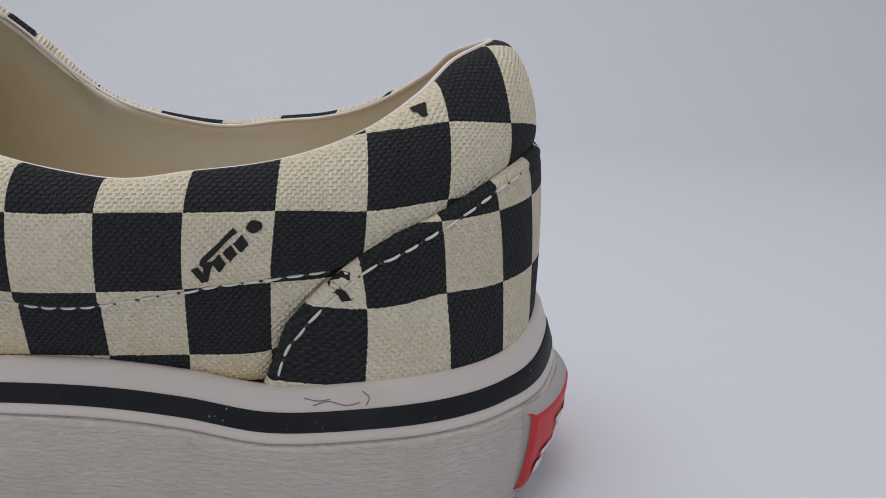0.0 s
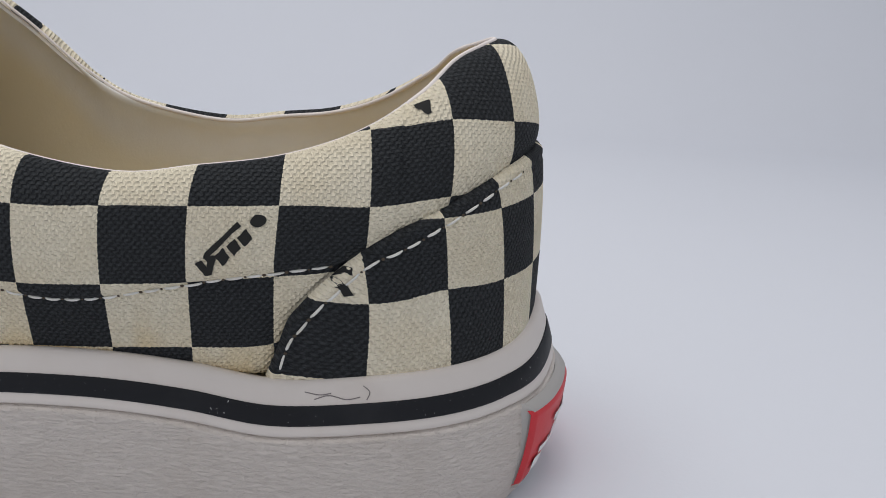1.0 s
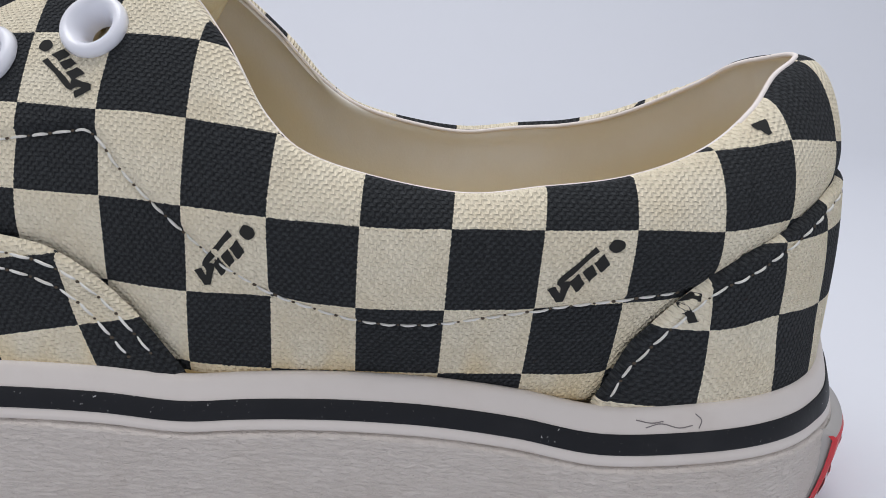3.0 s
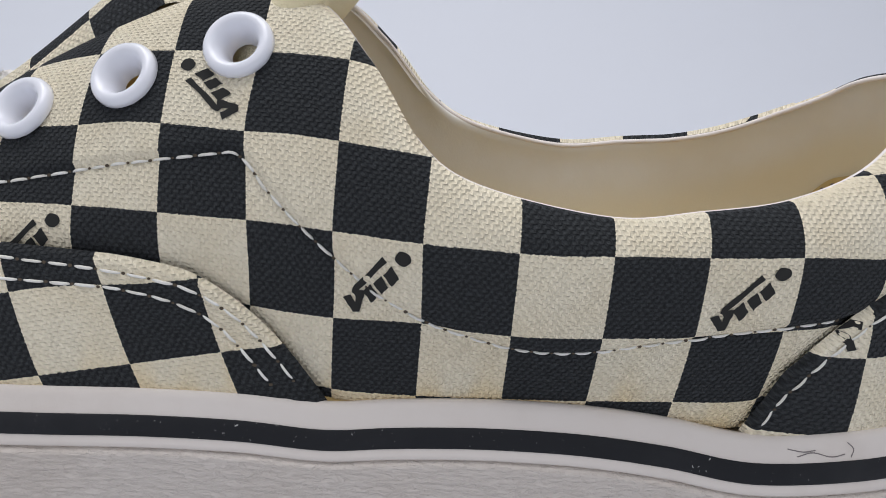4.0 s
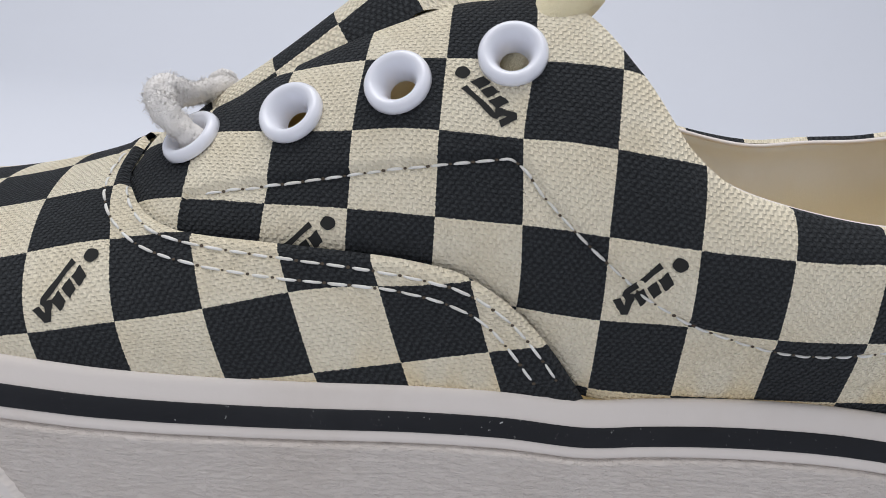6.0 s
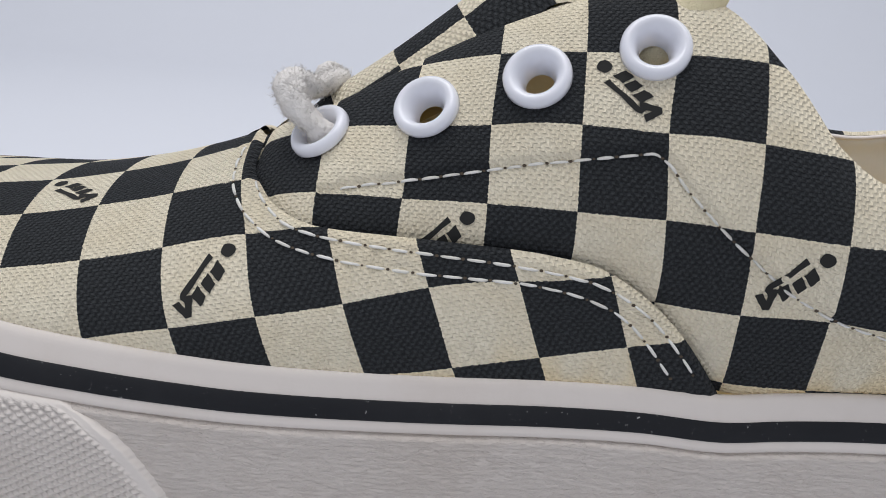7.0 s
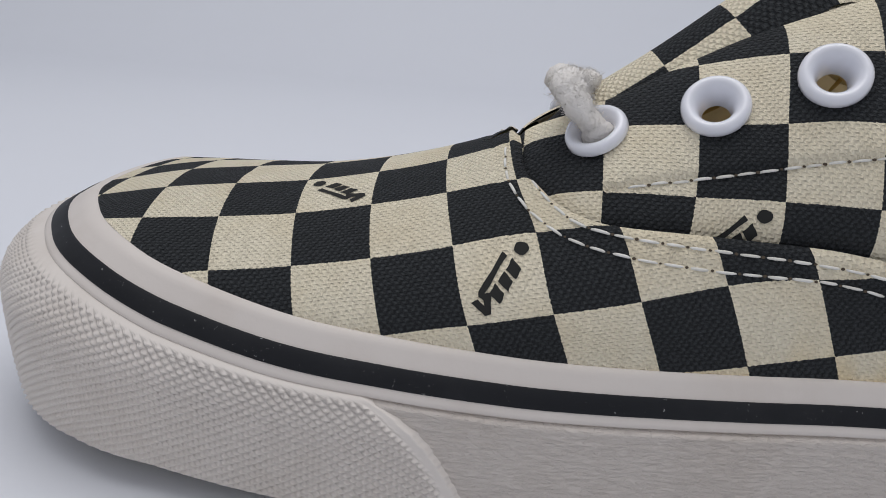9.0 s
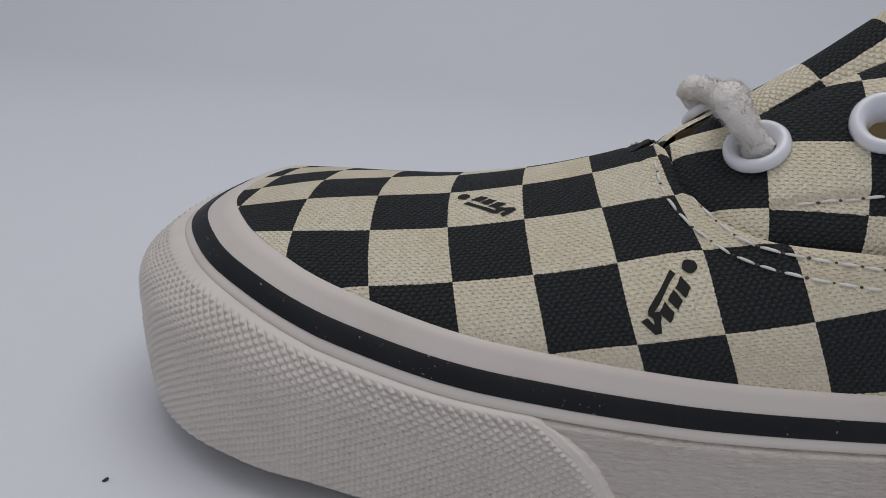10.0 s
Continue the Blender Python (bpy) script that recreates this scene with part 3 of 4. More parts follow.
# heel panel, lapped over the quarters
data, tris = sheet(17.0, LAST, 260, 0.0, 0.92, 110)
data, tris = cut(data, tris, -beside(data[:, [0, 2]], edge_h))
p = data[:, :3]
full = side(data[:, 3], data[:, 4])
n = out_normals(full, tris)
d = np.abs(beside(p[:, [0, 2]], edge_h))
p_h = full + n * (-0.0013 + fold(d, 0.0014, 0.0013) - 0.0002 * np.exp(-((d - 0.0024) / 0.0005) ** 2))[:, None]
uv_h = lattice(p, PRINT_HEEL, SHIFT_HEEL, 3, 3, 0.225, 0.275, 0.030, 0.068) - tugs(p, TUG_HEEL)
PANELS["heel"] = (p_h, n, uv_h, p)
mv, mf, _ = both(p_h, tris, None)
heel_panel = part("heel_panel", mv, mf, CANVAS, shoe, "checkerboard canvas heel panel with folded stitched edge", np.vstack([uv_h, uv_h]))


def on_panel(name, want, by):
    """Places and normals on a panel for points given as x, z (by 'xz') or in the print's squares (by 'print')."""
    pos, n, uv, raw = PANELS[name]
    ref = raw[:, [0, 2]] if by == "xz" else uv
    scale = np.array([1, 1]) if by == "print" else np.array([70, 70])
    out_p, out_n = [], []
    for w in np.asarray(want, float):
        d = (((ref - w) * scale) ** 2).sum(1)
        near = np.argpartition(d, 8)[:8]
        a = np.c_[np.ones(8), (ref[near] - w) * scale]
        wt = np.exp(-d[near] / (d[near].mean() + 1e-12))[:, None]
        sol = np.linalg.lstsq(np.r_[a * wt, 0.02 * np.eye(3)[1:]], np.r_[pos[near] * wt, np.zeros((2, 3))], rcond=None)[0]
        out_p.append(sol[0])
        m = (n[near] * wt).sum(0)
        out_n.append(m / np.linalg.norm(m))
    return np.array(out_p), np.array(out_n)


def stitching(panel, line, parent, length=0.0030, gap=0.0009, radius=0.00024, mirror=False):
    """A row of raised stitches along a line in x and z."""
    c = curve(line, 400)
    q, nn = on_panel(panel, c, "xz")
    s = np.r_[0, np.cumsum(np.linalg.norm(np.diff(q, axis=0), axis=1))]
    rng = np.random.default_rng(5)
    pieces, at, ends = [], 0.0003, []
    while at + length < s[-1]:
        ln = length * rng.uniform(0.88, 1.1)
        t = np.linspace(at, at + ln, 6)
        mid = np.stack([np.interp(t, s, q[:, k]) for k in range(3)], 1)
        nm = np.stack([np.interp(t, s, nn[:, k]) for k in range(3)], 1)
        mid = mid + nm * (np.array([-0.45, 0.6, 0.95, 0.95, 0.6, -0.45]) * radius)[:, None]
        mid += rng.normal(0, 0.00005, 3)
        pieces.append(tube(mid, radius * np.array([0.7, 1, 1.05, 1.05, 1, 0.7]) * rng.uniform(0.9, 1.1), 6, 0.8, nm))
        ends.append(at + ln + gap * 0.5)
        at += ln + gap * rng.uniform(0.8, 1.3)
    v, f = joined(pieces)
    row = tagged(part("stitching", flipped(v) if mirror else v, f, THREAD, parent, "row of white thread stitches"), kind="stuff")
    ang = np.arange(8) * math.pi / 4
    dots = []
    for t in ends:
        c = np.array([np.interp(t, s, q[:, k]) for k in range(3)])
        m = np.array([np.interp(t, s, nn[:, k]) for k in range(3)])
        a = np.cross(m, (0.0, 0.0, 1.0))
        a /= np.linalg.norm(a)
        r = radius * rng.uniform(0.9, 1.5)
        ring = c + m * 0.00009 + r * (np.cos(ang)[:, None] * a + 0.8 * np.sin(ang)[:, None] * np.cross(m, a))
        dots.append((ring, [list(range(8))]))
    v, f = joined(dots)
    tagged(part("needle_hole", flipped(v) if mirror else v, f, HOLE, row, "small dark needle holes"), kind="stuff")
    return row


for mirror in (False, True):
    q = far_quarter if mirror else near_quarter
    stitching("vamp", VAMP_OUTER, vamp, mirror=mirror)
    stitching("vamp", VAMP_INNER, vamp, mirror=mirror)
    stitching("heel", HEEL_SEAM, heel_panel, mirror=mirror)
    stitching("quarter", [(x, z - 0.0004) for x, z in BAND], q, 0.0027, 0.0007, mirror=mirror)


# printed marks: a bar, a wedge, blocks and a dot on some squares
def mark(panel, i, j, parent, turn=False):
    shapes = [[(0.10, 0.27), (0.19, 0.30), (0.30, 0.13), (0.22, 0.10)], [(0.22, 0.10), (0.30, 0.10), (0.36, 0.36), (0.27, 0.36)],
              [(0.28, 0.36), (0.62, 0.74), (0.57, 0.79), (0.23, 0.41)], [(0.23, 0.41), (0.28, 0.36), (0.27, 0.27), (0.20, 0.33)]]
    for k in range(3):
        a = 0.385 + 0.118 * k
        shapes.append([(a + 0.05, a - 0.165), (a + 0.125, a - 0.06), (a + 0.045, a + 0.075), (a - 0.045, a - 0.035)])
    pieces = []
    for s in shapes:
        s = np.array(s)
        f = np.linspace(0, 1, 5)
        g = np.array([[(1 - x) * (1 - y) * s[0] + x * (1 - y) * s[1] + x * y * s[2] + (1 - x) * y * s[3] for y in f] for x in f]).reshape(-1, 2)
        pieces.append((g, grid_faces(5, 5).tolist()))
    ang = np.arange(16) * math.pi / 8
    dot = np.vstack([[(0.79, 0.80)], np.stack([0.79 + 0.085 * np.cos(ang), 0.80 + 0.085 * np.sin(ang)], 1)])
    pieces.append((dot, [[0, 1 + k, 1 + (k + 1) % 16] for k in range(16)]))
    flat, faces = joined(pieces)
    flat = flat + noise_wobble(flat)
    if turn:
        flat = np.stack([1 - flat[:, 1], flat[:, 0]], 1)
    q, nn = on_panel(panel, flat + (i, j), "print")
    part("printed_mark", q + nn * 0.00013, faces, PRINT, parent, "black printed mark of a bar and blocks")


def noise_wobble(p):
    return 0.006 * np.stack([np.sin(53 * p[:, 0] + 31 * p[:, 1]), np.sin(47 * p[:, 1] - 29 * p[:, 0])], 1)


mark("quarter", -2, -1, near_quarter)
mark("quarter", 2, -1, near_quarter)
mark("quarter", -6, -1, near_quarter)
mark("quarter", -4, 1, near_quarter, True)
mark("vamp", 0, -1, vamp)
mark("vamp", -2, 1, vamp, True)


def blot(panel, corners, parent):
    """A patch of a printed mark that the folded edge cuts through."""
    s, f = np.array(corners), np.linspace(0, 1, 6)
    g = np.array([[(1 - x) * (1 - y) * s[0] + x * (1 - y) * s[1] + x * y * s[2] + (1 - x) * y * s[3] for y in f] for x in f]).reshape(-1, 2)
    q, nn = on_panel(panel, g + 3 * noise_wobble(g), "print")
    part("printed_mark", q + nn * 0.00013, grid_faces(6, 6), PRINT, parent, "black printed mark cut by the folded edge")


blot("heel", [(-0.42, 0.36), (-0.12, 0.44), (-0.10, 0.34), (-0.34, 0.28)], heel_panel)
blot("heel", [(-0.30, 0.27), (-0.20, 0.26), (-0.13, 0.10), (-0.20, 0.10)], heel_panel)
blot("quarter", [(4.56, 1.24), (4.74, 1.30), (4.76, 1.10), (4.69, 1.10)], near_quarter)
blot("vamp", [(4.05, 0.02), (4.22, -0.03), (4.20, -0.10), (4.07, -0.06)], vamp)
blot("vamp", [(4.34, 0.02), (4.58, 0.06), (4.56, -0.02), (4.36, -0.05)], vamp)


# eyelets: flared white rings
EYELET = [(0.0023, -0.0036), (0.0024, -0.0022), (0.0027, -0.0008), (0.0032, 0.0004), (0.0038, 0.0012), (0.0044, 0.00145), (0.0050, 0.0012), (0.0054, 0.0006), (0.0055, -0.0003), (0.0052, -0.0006)]
ring_v, ring_f = turned(EYELET, 40)
ring_v = ring_v * 1.01


def facing(u, v):
    e = 0.02
    n = np.cross(side(u + e, v) - side(u - e, v), side(u, v + e / 4) - side(u, v - e / 4))
    n = n / np.linalg.norm(n)
    return n if n[1] < 0 else -n


EYE_AT = []
for u, v in EYES:
    c, n = side(u, v), facing(u, v)
    EYE_AT.append((c, n))
    m = np.array(Vector(n).to_track_quat("Z", "X").to_matrix())
    w = ring_v @ m.T + c + n * 0.0007
    part("eyelet", w, ring_f, ENAMEL, near_quarter, "white enamelled metal eyelet")
    part("eyelet", flipped(w), ring_f[:, ::-1], ENAMEL, far_quarter, "white enamelled metal eyelet")

# lining inside the collar, with its rolled edge
us = np.linspace(7.2, LAST, 260)
vs = np.r_[np.linspace(1.0, 0.9, 10), np.linspace(0.88, 0.0, 40)]
uu, vv = np.meshgrid(us, vs, indexing="ij")
inner = side(uu, vv)
deep = 0.0012 + 0.0032 * step((1 - vv) / 0.32)
deep = deep + 0.00035 * np.sin(uu * 7.0 + 3 * vv) * step((uu - 18.6) / 1.5) * step((1 - vv) / 0.15) * step((vv - 0.3) / 0.3)
inner = inner - outward(uu) * deep[..., None]
inner[..., 2] -= 0.0008 * np.exp(-((1 - vv) / 0.12) ** 2)
lin_p, lin_f = inner.reshape(-1, 3), np.vstack([grid_faces(len(us), len(vs))[:, [0, 2, 1]], grid_faces(len(us), len(vs))[:, [0, 3, 2]]])
for c, n in EYE_AT:
    axis = lin_p - c
    lin_p, lin_f = cut(lin_p, lin_f, np.linalg.norm(axis - (axis @ n)[:, None] * n, axis=1) - 0.0032)
mv, mf, _ = both(lin_p, lin_f, None)
top_at = side(us, 1.0)
near_u = np.array([np.abs(top_at[:, 0] - x).argmin() for x in mv[:, 0]])
lining = part("lining", mv, mf, LINING, shoe, "padded collar lining, pale at the edge and tanner lower down")
# share of tan: grows with the drop below the collar's edge
tan_low = step((top_at[near_u, 2] - mv[:, 2] - 0.006) / 0.011)
lining.data.attributes.new("tan_low", "FLOAT", "POINT").data.foreach_set("value", tan_low)

# thin pale edge that binds the collar
us = np.linspace(11.6, LAST, 150)
rim = side(us, np.full_like(us, 1.0)) - outward(us) * 0.0015 - np.array([0, 0, 0.0001])
low = step((us - 14) / 2)[:, None]
rim_far = flipped(side(us, np.full_like(us, 1.0)) - outward(us) * (0.0006 + 0.0008 * low) + np.array([0, 0, 0.0003]) - low * np.array([0, 0, 0.0011]))
ease = step((us - 21.5) / 1.5)[:, None]
rim_far = rim_far * (1 - ease) + flipped(rim) * ease
v, f = tube(np.vstack([rim, rim_far[:-1][::-1]]), 0.00050, 8)
part("collar_binding", v, f, PIPING, shoe, "thin pinkish white edge binding of the collar")

# leather patch inside the heel
pu, pv = np.meshgrid(np.linspace(18.4, LAST, 50), np.linspace(0.0, 1.0, 16), indexing="ij")
top_v = 0.42 * step((pu - 18.4) / 2.2)
q = side(pu, pv * top_v) - outward(pu) * 0.0051
mv, mf, _ = both(q.reshape(-1, 3), np.vstack([grid_faces(50, 16)[:, [0, 2, 1]], grid_faces(50, 16)[:, [0, 3, 2]]]), None)
patch = part("heel_patch", mv, mf, PATCH, shoe, "tan stitched patch inside the heel")
holes = []
for u in np.linspace(18.9, 22.8, 22):
    c = side(u, 0.40 * float(step((u - 18.4) / 2.2))) - outward(u) * 0.0053
    holes.append(tube([c + (-0.0004, 0, 0), c + (0.0004, 0, 0.0001)], 0.0002, 5))
v, f = joined(holes)
tagged(part("stitching", flipped(v), f, SCUFF, patch, "row of small needle holes"), kind="stuff")

# footbed inside
loop = np.linspace(0, LAST, 120)
rim = glide(BASE, loop) - outward(loop) * 0.003
rim = np.vstack([rim, flipped(rim)[::-1]])
rim[:, 2] = 0.026 + 0.004 * step((rim[:, 0] - 0.12) / 0.14)
mid = rim.copy()
mid[:, 1] = YC + (mid[:, 1] - YC) * 0.1
mid[:, 2] -= 0.001
part("insole", np.vstack([rim, mid]), grid_faces(2, len(rim), True), PATCH, shoe, "tan footbed inside the shoe")

# tongue: a thick padded flap under the eyelet edges
spine = curve([(0.0795, 0.0590), (0.0885, 0.0676), (0.1002, 0.0766), (0.1105, 0.0852), (0.1250, 0.0975), (0.1480, 0.1120)], 60)
sl = np.gradient(spine, axis=0)
sl /= np.linalg.norm(sl, axis=1, keepdims=True)
wide = np.linspace(-1, 1, 49)
S, Wd = np.meshgrid(np.arange(60), wide, indexing="ij")
half = 0.0075 + 0.0035 * step(np.arange(60) / 30) + 0.004 * step((np.arange(60) - 35) / 24)
low = 0.005 + 0.004 * step(np.arange(60) / 30) + 0.015 * step((np.arange(60) - 35) / 24)


def tongue_at(depth):
    off = low[S] * Wd ** 2 + depth
    return np.stack([spine[S, 0] + sl[S, 1] * off, YC + half[S] * Wd, spine[S, 1] - sl[S, 0] * off], -1)


# its end stands up as a rounded arch
end = curve([(0.1390, -0.0125, 0.0740), (0.1455, -0.0138, 0.0835), (0.1505, -0.0132, 0.0930), (0.1520, -0.0100, 0.1000), (0.1535, 0.0, 0.1035),
             (0.1520, 0.0100, 0.1000), (0.1505, 0.0132, 0.0930), (0.1455, 0.0138, 0.0835), (0.1390, 0.0125, 0.0740)], 49)
blend = step((np.arange(60) - 36) / 23)[:, None, None]
outer, under = ((1 - blend) * tongue_at(k) + blend * (end[None] - (0.3 * k, 0, k)) for k in (0.0, 0.0050))
along = np.r_[0, np.cumsum(np.linalg.norm(np.diff(spine, axis=0), axis=1))]
knot = np.interp(0.1102, spine[:, 0], along)
tuv = np.stack([(along[S] - knot) / 0.0140 + 1, (half[S] * Wd + 0.0055) / 0.0120], -1).reshape(-1, 2)
tongue = part("tongue", outer[:54].reshape(-1, 3), grid_faces(54, 49), CANVAS, shoe, "padded checkerboard canvas tongue", tuv[:54 * 49])
# brownish yellow between the checked cloth and the cream edge
part("tongue_band", outer[53:].reshape(-1, 3), grid_faces(7, 49), FOAM, tongue, "brownish yellow band along the end of the tongue")
part("tongue_lining", under.reshape(-1, 3), grid_faces(60, 49)[:, ::-1], FOAM, tongue, "brownish yellow padded tongue underside")
v, f = tube(curve([tuple(k) for k in end[::4]], 120), 0.0041, 18)
part("tongue_edge", v, f, TERRY, tongue, "cream looped edge of the tongue")
a, b = np.meshgrid(np.linspace(0, math.pi, 28), np.arange(48) * 2 * math.pi / 48, indexing="ij")
puffy = 1 + 0.05 * np.sin(5 * b + 2 * a) * np.sin(a) ** 2
pad = np.stack([0.1508 + 0.0068 * puffy * np.sin(a) * np.cos(b), YC + 0.0125 * puffy * np.sin(a) * np.sin(b), 0.0915 + 0.0120 * np.cos(a)], -1)
pad[..., 0] -= 0.6 * np.maximum(0.0910 - pad[..., 2], 0)
part("tongue_padding", pad.reshape(-1, 3), grid_faces(28, 48, True)[:, ::-1], TERRY, tongue, "soft cream padding under the end of the tongue")

# lace end through the front eyelets
c, n = EYE_AT[3]
start = [c - n * 0.005, c + n * 0.0012, c + n * 0.0035 + (-0.0025, 0, 0.0022)]
way = start + [c + n * 0.0025 + (-0.0048, 0.0030, 0.0060), (0.0856, -0.0075, 0.0690), (0.0878, -0.0010, 0.0690), (0.0886, 0.0040, 0.0686)]
far = [tuple(flipped(np.array(k))) for k in start[::-1]]
path = curve([tuple(k) for k in way] + far, 220)
rng = np.random.default_rng(3)
ring_n, row_n = np.arange(24)[None, :], np.arange(220)[:, None]
v, f = tube(path, 0.0027 + 0.0003 * np.sin(np.arange(220) * 0.11 + 0.6), 24, 0.8, np.array([-0.5, -0.3, 0.8]))
loops = np.sin(row_n * 0.95 + ring_n * math.pi / 2) * np.sin(ring_n * math.pi / 3 + 0.2 * row_n)
bumpy = 1 + 0.085 * loops + rng.normal(0, 0.03, loops.shape)
v = (path[:, None] + (v.reshape(220, 24, 3) - path[:, None]) * bumpy[..., None]).reshape(-1, 3)
lace = part("lace", v, f, LACE, shoe, "white woven cotton lace through the front eyelets")
fuzz = []
for k in range(3200):
    i = rng.integers(28, 160)
    a = v[i * 24 + rng.integers(0, 24)]
    d = a - path[i]
    d = d / np.linalg.norm(d) + rng.normal(0, 0.9, 3)
    e = a + d * rng.uniform(0.00015, 0.00045)
    fuzz.append(tube([a, (a + e) / 2 + rng.normal(0, 0.0002, 3), e], 0.00003, 3))
fv, ff = joined(fuzz)
tagged(part("lace_fuzz", fv, ff, LACE, lace, "loose cotton fibres"), kind="stuff")

# ---- the sole ----
STOPS = [0, 1, 2, 3, 4, 6, 8, 12, 19, 21, 22, 23]
SLOPE = [10.0, 9.5, 8.5, 7.4, 6.2, 5.0, 4.4, 4.2, 4.0, 3.8, 4.6, 5.2]        # how far the tape leans out, mm
TALL = [5.05, 5.5, 6.55, 8.0, 8.25, 8.25, 8.1, 8.0, 8.65, 9.5, 10.75, 12.1]         # the tape's height, mm
OUT = [17.1, 15.2, 11.9, 9.2, 7.2, 5.6, 5.0, 4.8, 4.6, 4.8, 5.9, 6.7]         # the side wall's standing out, mm
FOOT = [14.5, 12.8, 10.0, 8.0, 6.4, 5.2, 4.6, 4.2, 4.0, 3.0, 2.4, 2.0]        # the same at the ground, mm
LIFT = [3.4, 3.8, 4.2, 4.0, 2.8, 0.5, 0.2, 0.2, 0.2, 0.2, 0.2, 0.2]                        # toe spring, mm


def at(table, u):
    return 0.001 * np.interp(u, STOPS, table)


def round_sole(rows, n=420):
    """A band round the whole sole: rows of functions that give the standing out and the height at station u."""
    u = np.linspace(0, LAST, n)
    b, d = glide(BASE, u), outward(u)
    out = []
    for o, z in rows:
        p = b + d * np.broadcast_to(o(u), u.shape)[:, None]
        p[:, 2] = z(u)
        out.append(np.vstack([p, flipped(p[1:-1])[::-1]]))
    return np.array(out).reshape(-1, 3), grid_faces(len(rows), 2 * n - 2, True)


zf = lambda u: glide(BASE, u)[..., 2]
on_tape = lambda f, proud=0.0: (lambda u: at(SLOPE, u) * (0.22 + 0.78 * f) + proud, lambda u: zf(u) - at(TALL, u) * f + proud * 0.5)
tape_rows = [(lambda u: 0 * u - 0.0012, lambda u: zf(u) - 0.002), (lambda u: 0 * u - 0.0006, lambda u: zf(u) + 0.0002),
             (lambda u: 0 * u + 0.0000, lambda u: zf(u) + 0.0003), (lambda u: at(SLOPE, u) * 0.16, lambda u: zf(u) + 0.0001)]
tape_rows += [on_tape(f) for f in np.linspace(0.06, 0.96, 14)]
tape_rows += [(lambda u: at(SLOPE, u) - 0.0003, lambda u: zf(u) - at(TALL, u) * 1.0), (lambda u: at(SLOPE, u) - 0.0014, lambda u: zf(u) - at(TALL, u) * 1.0 - 0.0002)]
v, f = round_sole(tape_rows)
tape = part("rubber_tape", v, f, TAPE, shoe, "smooth off-white rubber tape round the sole")
stripe_rows = [on_tape(0.413, -0.0003), on_tape(0.418, 0.00012), on_tape(0.437, 0.00022), on_tape(0.6, 0.00024), on_tape(0.76, 0.00022), on_tape(0.788, 0.00012), on_tape(0.793, -0.0003)]
v, f = round_sole(stripe_rows)
part("stripe", v, f, STRIPE, tape, "black rubber stripe with tiny pale specks")

zt = lambda u: zf(u) - at(TALL, u)
zb = lambda u: at(LIFT, u)
wall_rows = [(lambda u: at(SLOPE, u) - 0.0022, lambda u: zt(u) + 0.0012), (lambda u: at(SLOPE, u) - 0.0013, lambda u: zt(u) - 0.0001),
             (lambda u: at(SLOPE, u) - 0.0002, lambda u: zt(u) - 0.0005), (lambda u: at(SLOPE, u) + 0.0003, lambda u: zt(u) - 0.0008), (lambda u: at(SLOPE, u) + 0.0004, lambda u: zt(u) - 0.0012)]
for k in np.linspace(0.06, 1, 34):
    swell = math.sin(min(1, k * 1.6) * math.pi / 2)
    wall_rows.append((lambda u, k=k, s=swell: (at(SLOPE, u) + 0.0003) * (1 - s) + s * (at(OUT, u) * (1 - k ** 2) + at(FOOT, u) * k ** 2) + 0.00016 * math.sin(k * 75) * max(0, 1 - k * 3.5), lambda u, k=k: zt(u) - 0.0013 + (zb(u) + 0.0008 - zt(u) + 0.0013) * k))
wall_rows += [(lambda u: at(FOOT, u) - 0.0006, lambda u: zb(u) + 0.0001), (lambda u: at(FOOT, u) - 0.0020, lambda u: zb(u))]
v, f = round_sole(wall_rows)
wall = part("side_wall", v, f, WALL, shoe, "textured off-white rubber side wall")
u = np.linspace(0, LAST, 120)
rim = glide(BASE, u) + outward(u) * (at(FOOT, u) - 0.0018)[:, None]
rim[:, 2] = zb(u)
mid = rim.copy()
mid[:, 1] = YC
rim2, mid2 = np.vstack([rim, flipped(rim)[::-1]]), np.vstack([mid, mid[::-1]])
part("outsole", np.vstack([rim2, mid2]), grid_faces(2, len(rim2), True), OUTSOLE, shoe, "flat gum rubber outsole")

# toe bumper with raised diamonds
nu, nv = 440, 150
fz = np.linspace(0, 1, nv)
uu = np.linspace(0, 1, nu)[:, None] * (4.62 + 0.50 * (1 - np.exp(-fz * 8)) + 0.95 * fz - 0.12 * fz ** 2 + 0.006 * np.sin(fz * 60) + 0.004 * np.sin(fz * 141))[None, :]
ff_ = np.broadcast_to(fz, uu.shape)
b, d = glide(BASE, uu), outward(uu)
arc = np.r_[0, np.cumsum(np.linalg.norm(np.diff(glide(BASE, np.linspace(0, 7, 700)) + outward(np.linspace(0, 7, 700)) * at(OUT, np.linspace(0, 7, 700))[:, None], axis=0), axis=1))]
s_mm = 1000 * np.interp(uu, np.linspace(0, 7, 700)[:], np.r_[arc])
z_top, z_low = zt(uu) + 0.0009, zb(uu) + 0.0006
z = z_top + (z_low - z_top) * ff_
w_mm = 1000 * (z_top - z)
swell = np.sin(np.minimum(1, ff_ * 3.0) * math.pi / 2) ** 0.9
o = (at(SLOPE, uu) - 0.0004) * (1 - swell) + swell * (at(OUT, uu) * (1 - ff_ ** 2.5) + at(FOOT, uu) * ff_ ** 2.5) + 0.0003 + 0.0008 * step(ff_ / 0.22)
o = o - 0.0016 * step((ff_ - 0.95) / 0.05) - 0.0020 * (1 - step(ff_ / 0.06))
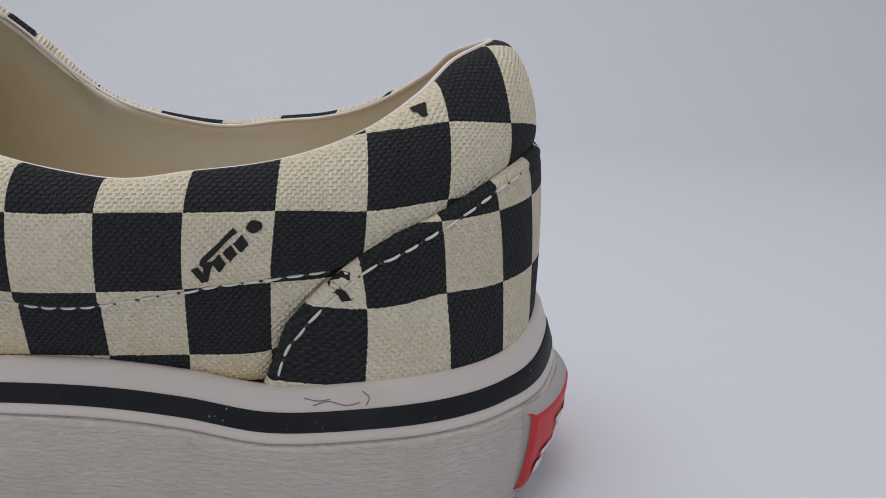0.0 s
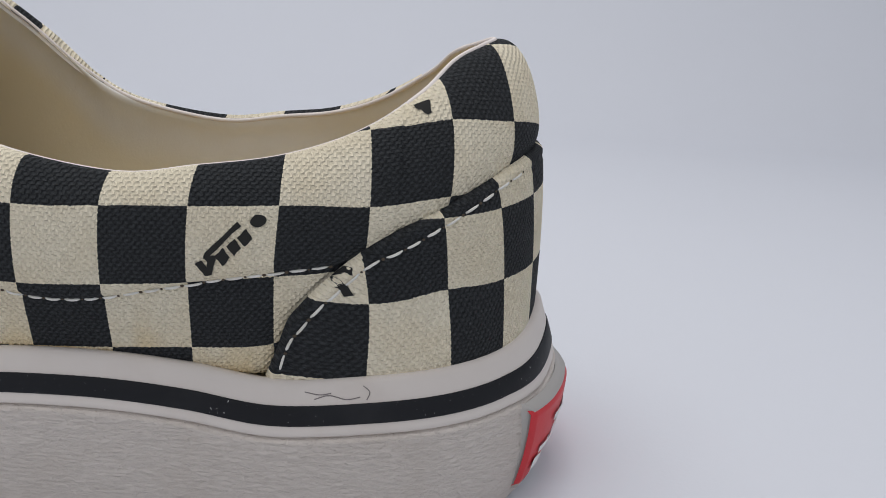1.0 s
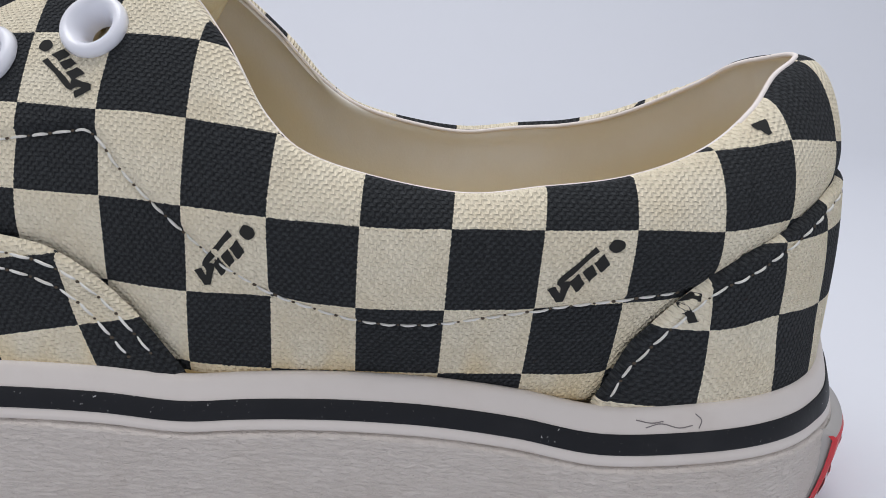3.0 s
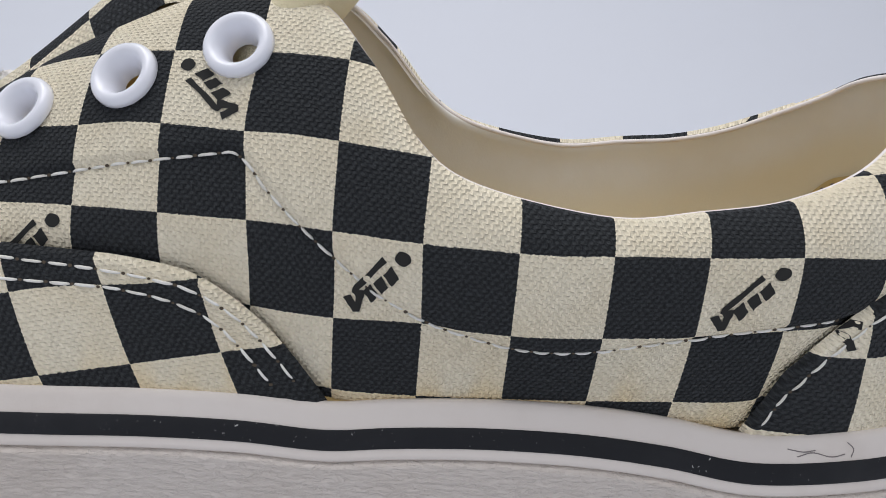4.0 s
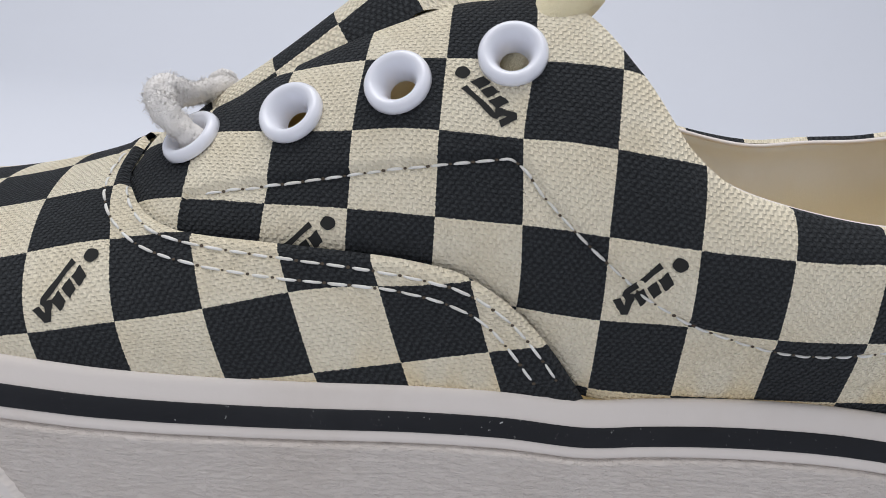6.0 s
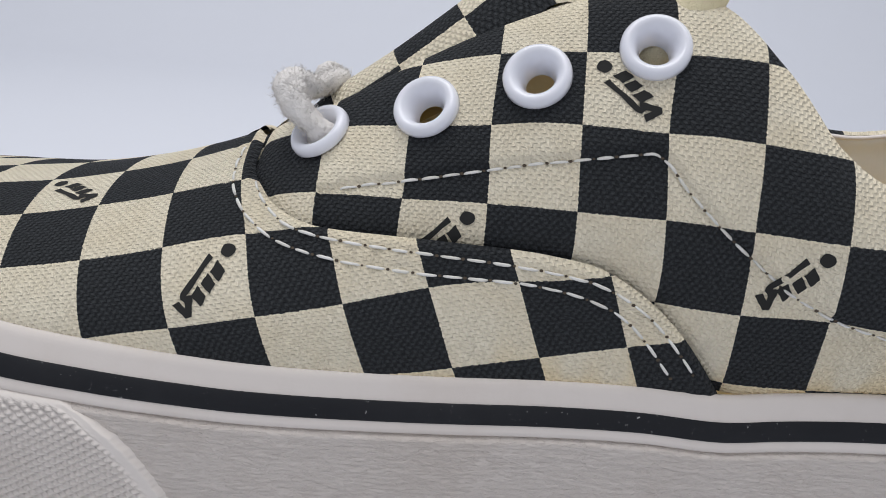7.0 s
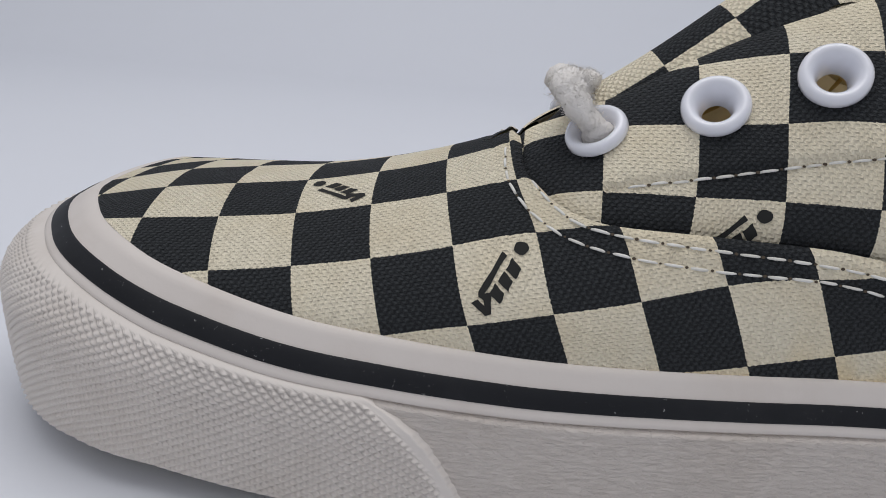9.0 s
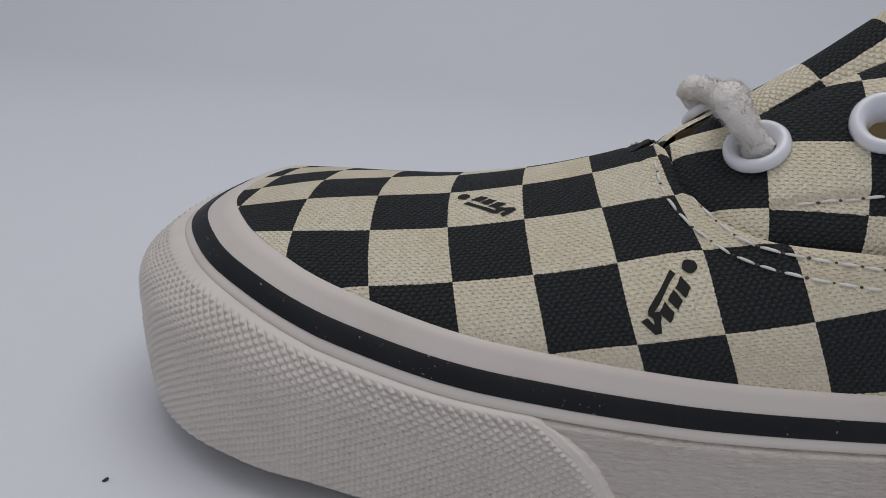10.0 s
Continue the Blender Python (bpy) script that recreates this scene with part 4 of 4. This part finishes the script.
tri = lambda a: 1 - np.abs(2 * (a - np.floor(a)) - 1)
dia = np.minimum(tri(s_mm / 1.9 + w_mm / 1.35), tri(s_mm / 1.9 - w_mm / 1.35))
from_end = (1 - np.linspace(0, 1, nu)[:, None]) * 60
o = o + 0.00088 * np.minimum(dia, 0.9) * step((w_mm - 1.2) / 0.9) * step((0.97 - ff_) / 0.05) * step((from_end - 1.5) / 1.0)
o = o - 0.0013 * (1 - step(from_end / 0.7))
p = b + d * o[..., None]
p[..., 2] = z
q = grid_faces(nu, nv)
mv, mf, _ = both(p.reshape(-1, 3), np.vstack([q[:, [0, 1, 2]], q[:, [0, 2, 3]]]), None)
part("toe_bumper", mv, mf, BUMPER, shoe, "white rubber toe bumper with raised diamond pattern")

# heel tag
nu, nv = 40, 24
uu, ff_ = np.meshgrid(np.linspace(21.35, LAST, nu), np.linspace(0, 1, nv), indexing="ij")


def tag_at(lift, grow):
    u = 21.35 - grow * 12 + (LAST - 21.35 + grow * 12) * (uu - 21.35) / (LAST - 21.35)
    b, d = glide(BASE, u), outward(u)
    z = 0.0205 + grow + (0.0035 - 0.0205 - 2 * grow) * ff_
    o = at(OUT, u) * (1 - ff_ ** 2) + at(FOOT, u) * ff_ ** 2 + lift
    p = b + d * o[..., None]
    p[..., 2] = z
    return p


def slab(p, depth):
    """Both halves of a curved plate with its rim turned in."""
    a = p.copy()
    for sl_ in (np.s_[0, :], np.s_[:, 0], np.s_[:, -1]):
        a[sl_] -= outward(np.full(a[sl_].shape[0], 22.6)) * depth
    q = grid_faces(nu, nv)
    v, f, _ = both(a.reshape(-1, 3), np.vstack([q[:, [0, 1, 2]], q[:, [0, 2, 3]]]), None)
    return v, f


v, f = slab(tag_at(0.0012, 0.0011), 0.0022)
tag = part("heel_tag", v, f, GREY, shoe, "grey edged rubber heel tag")
v, f = slab(tag_at(0.0016, 0.0), 0.0008)
part("tag_face", v, f, RED, tag, "red rubber face of the heel tag")
for z, h, y0, y1 in ((0.0150, 0.0045, -0.0095, -0.0015), (0.0092, 0.0011, -0.0135, 0.010), (0.0065, 0.0030, -0.0140, -0.0100)):
    ys = np.linspace(y0, y1, 14)
    rows = []
    for zz in (z, z - h):
        k = (0.0205 - zz) / 0.017
        rr = glide(BASE, np.linspace(21.2, LAST, 200)) + outward(np.linspace(21.2, LAST, 200)) * (at(OUT, np.linspace(21.2, LAST, 200)) * (1 - k ** 2) + at(FOOT, np.linspace(21.2, LAST, 200)) * k ** 2 + 0.00185)[:, None]
        rows.append([(np.interp(YC - abs(y - YC), rr[:, 1], rr[:, 0]), y, zz) for y in ys])
    part("tag_print", np.array(rows).reshape(-1, 3), grid_faces(2, len(ys)), WHITE, tag, "white printed bar")

for u0, u1, v0, v1 in ((5, 12, 15, 19), (7, 20, 12, 14), (15, 22, 5, 7), (18, 20, 7, 11), (24, 26, 5, 11), (28, 30, 5, 11), (26, 28, 7, 9)):
    q = tag_at(0.0020, 0.0)[u0:u1 + 1, v0:v1 + 1]
    part("tag_print", q.reshape(-1, 3), grid_faces(q.shape[0], q.shape[1]), WHITE, tag, "white printed bar")

# scuff lines on the tape near the heel
for pts in ([(18.95, 0.10), (19.02, 0.22), (18.99, 0.36)], [(18.45, 0.30), (18.60, 0.24), (18.78, 0.33), (18.92, 0.30)], [(18.35, 0.16), (18.5, 0.22), (18.62, 0.20)]):
    c = curve(pts, 16)
    p = np.array([glide(BASE, a) + outward(a) * on_tape(fv_)[0](a) * 1.0 for a, fv_ in c])
    p[:, 2] = [on_tape(fv_)[1](a) for a, fv_ in c]
    v, f = tube(p + np.array([0, -0.00002, 0.00002]), 0.00009, 5)
    part("scuff", v, f, SCUFF, tape, "thin grey scuff line")

# lint on the paper
lv, lf = tube([(-0.0155, -0.0377, 0.0002), (-0.0150, -0.0374, 0.0004), (-0.0147, -0.0371, 0.0006)], [0.0002, 0.0003, 0.0002], 7)
tagged(part("lint", lv - np.array([0, 0, 0.0001]), lf, DUST), "tiny dark speck of lint on the paper", "lint")
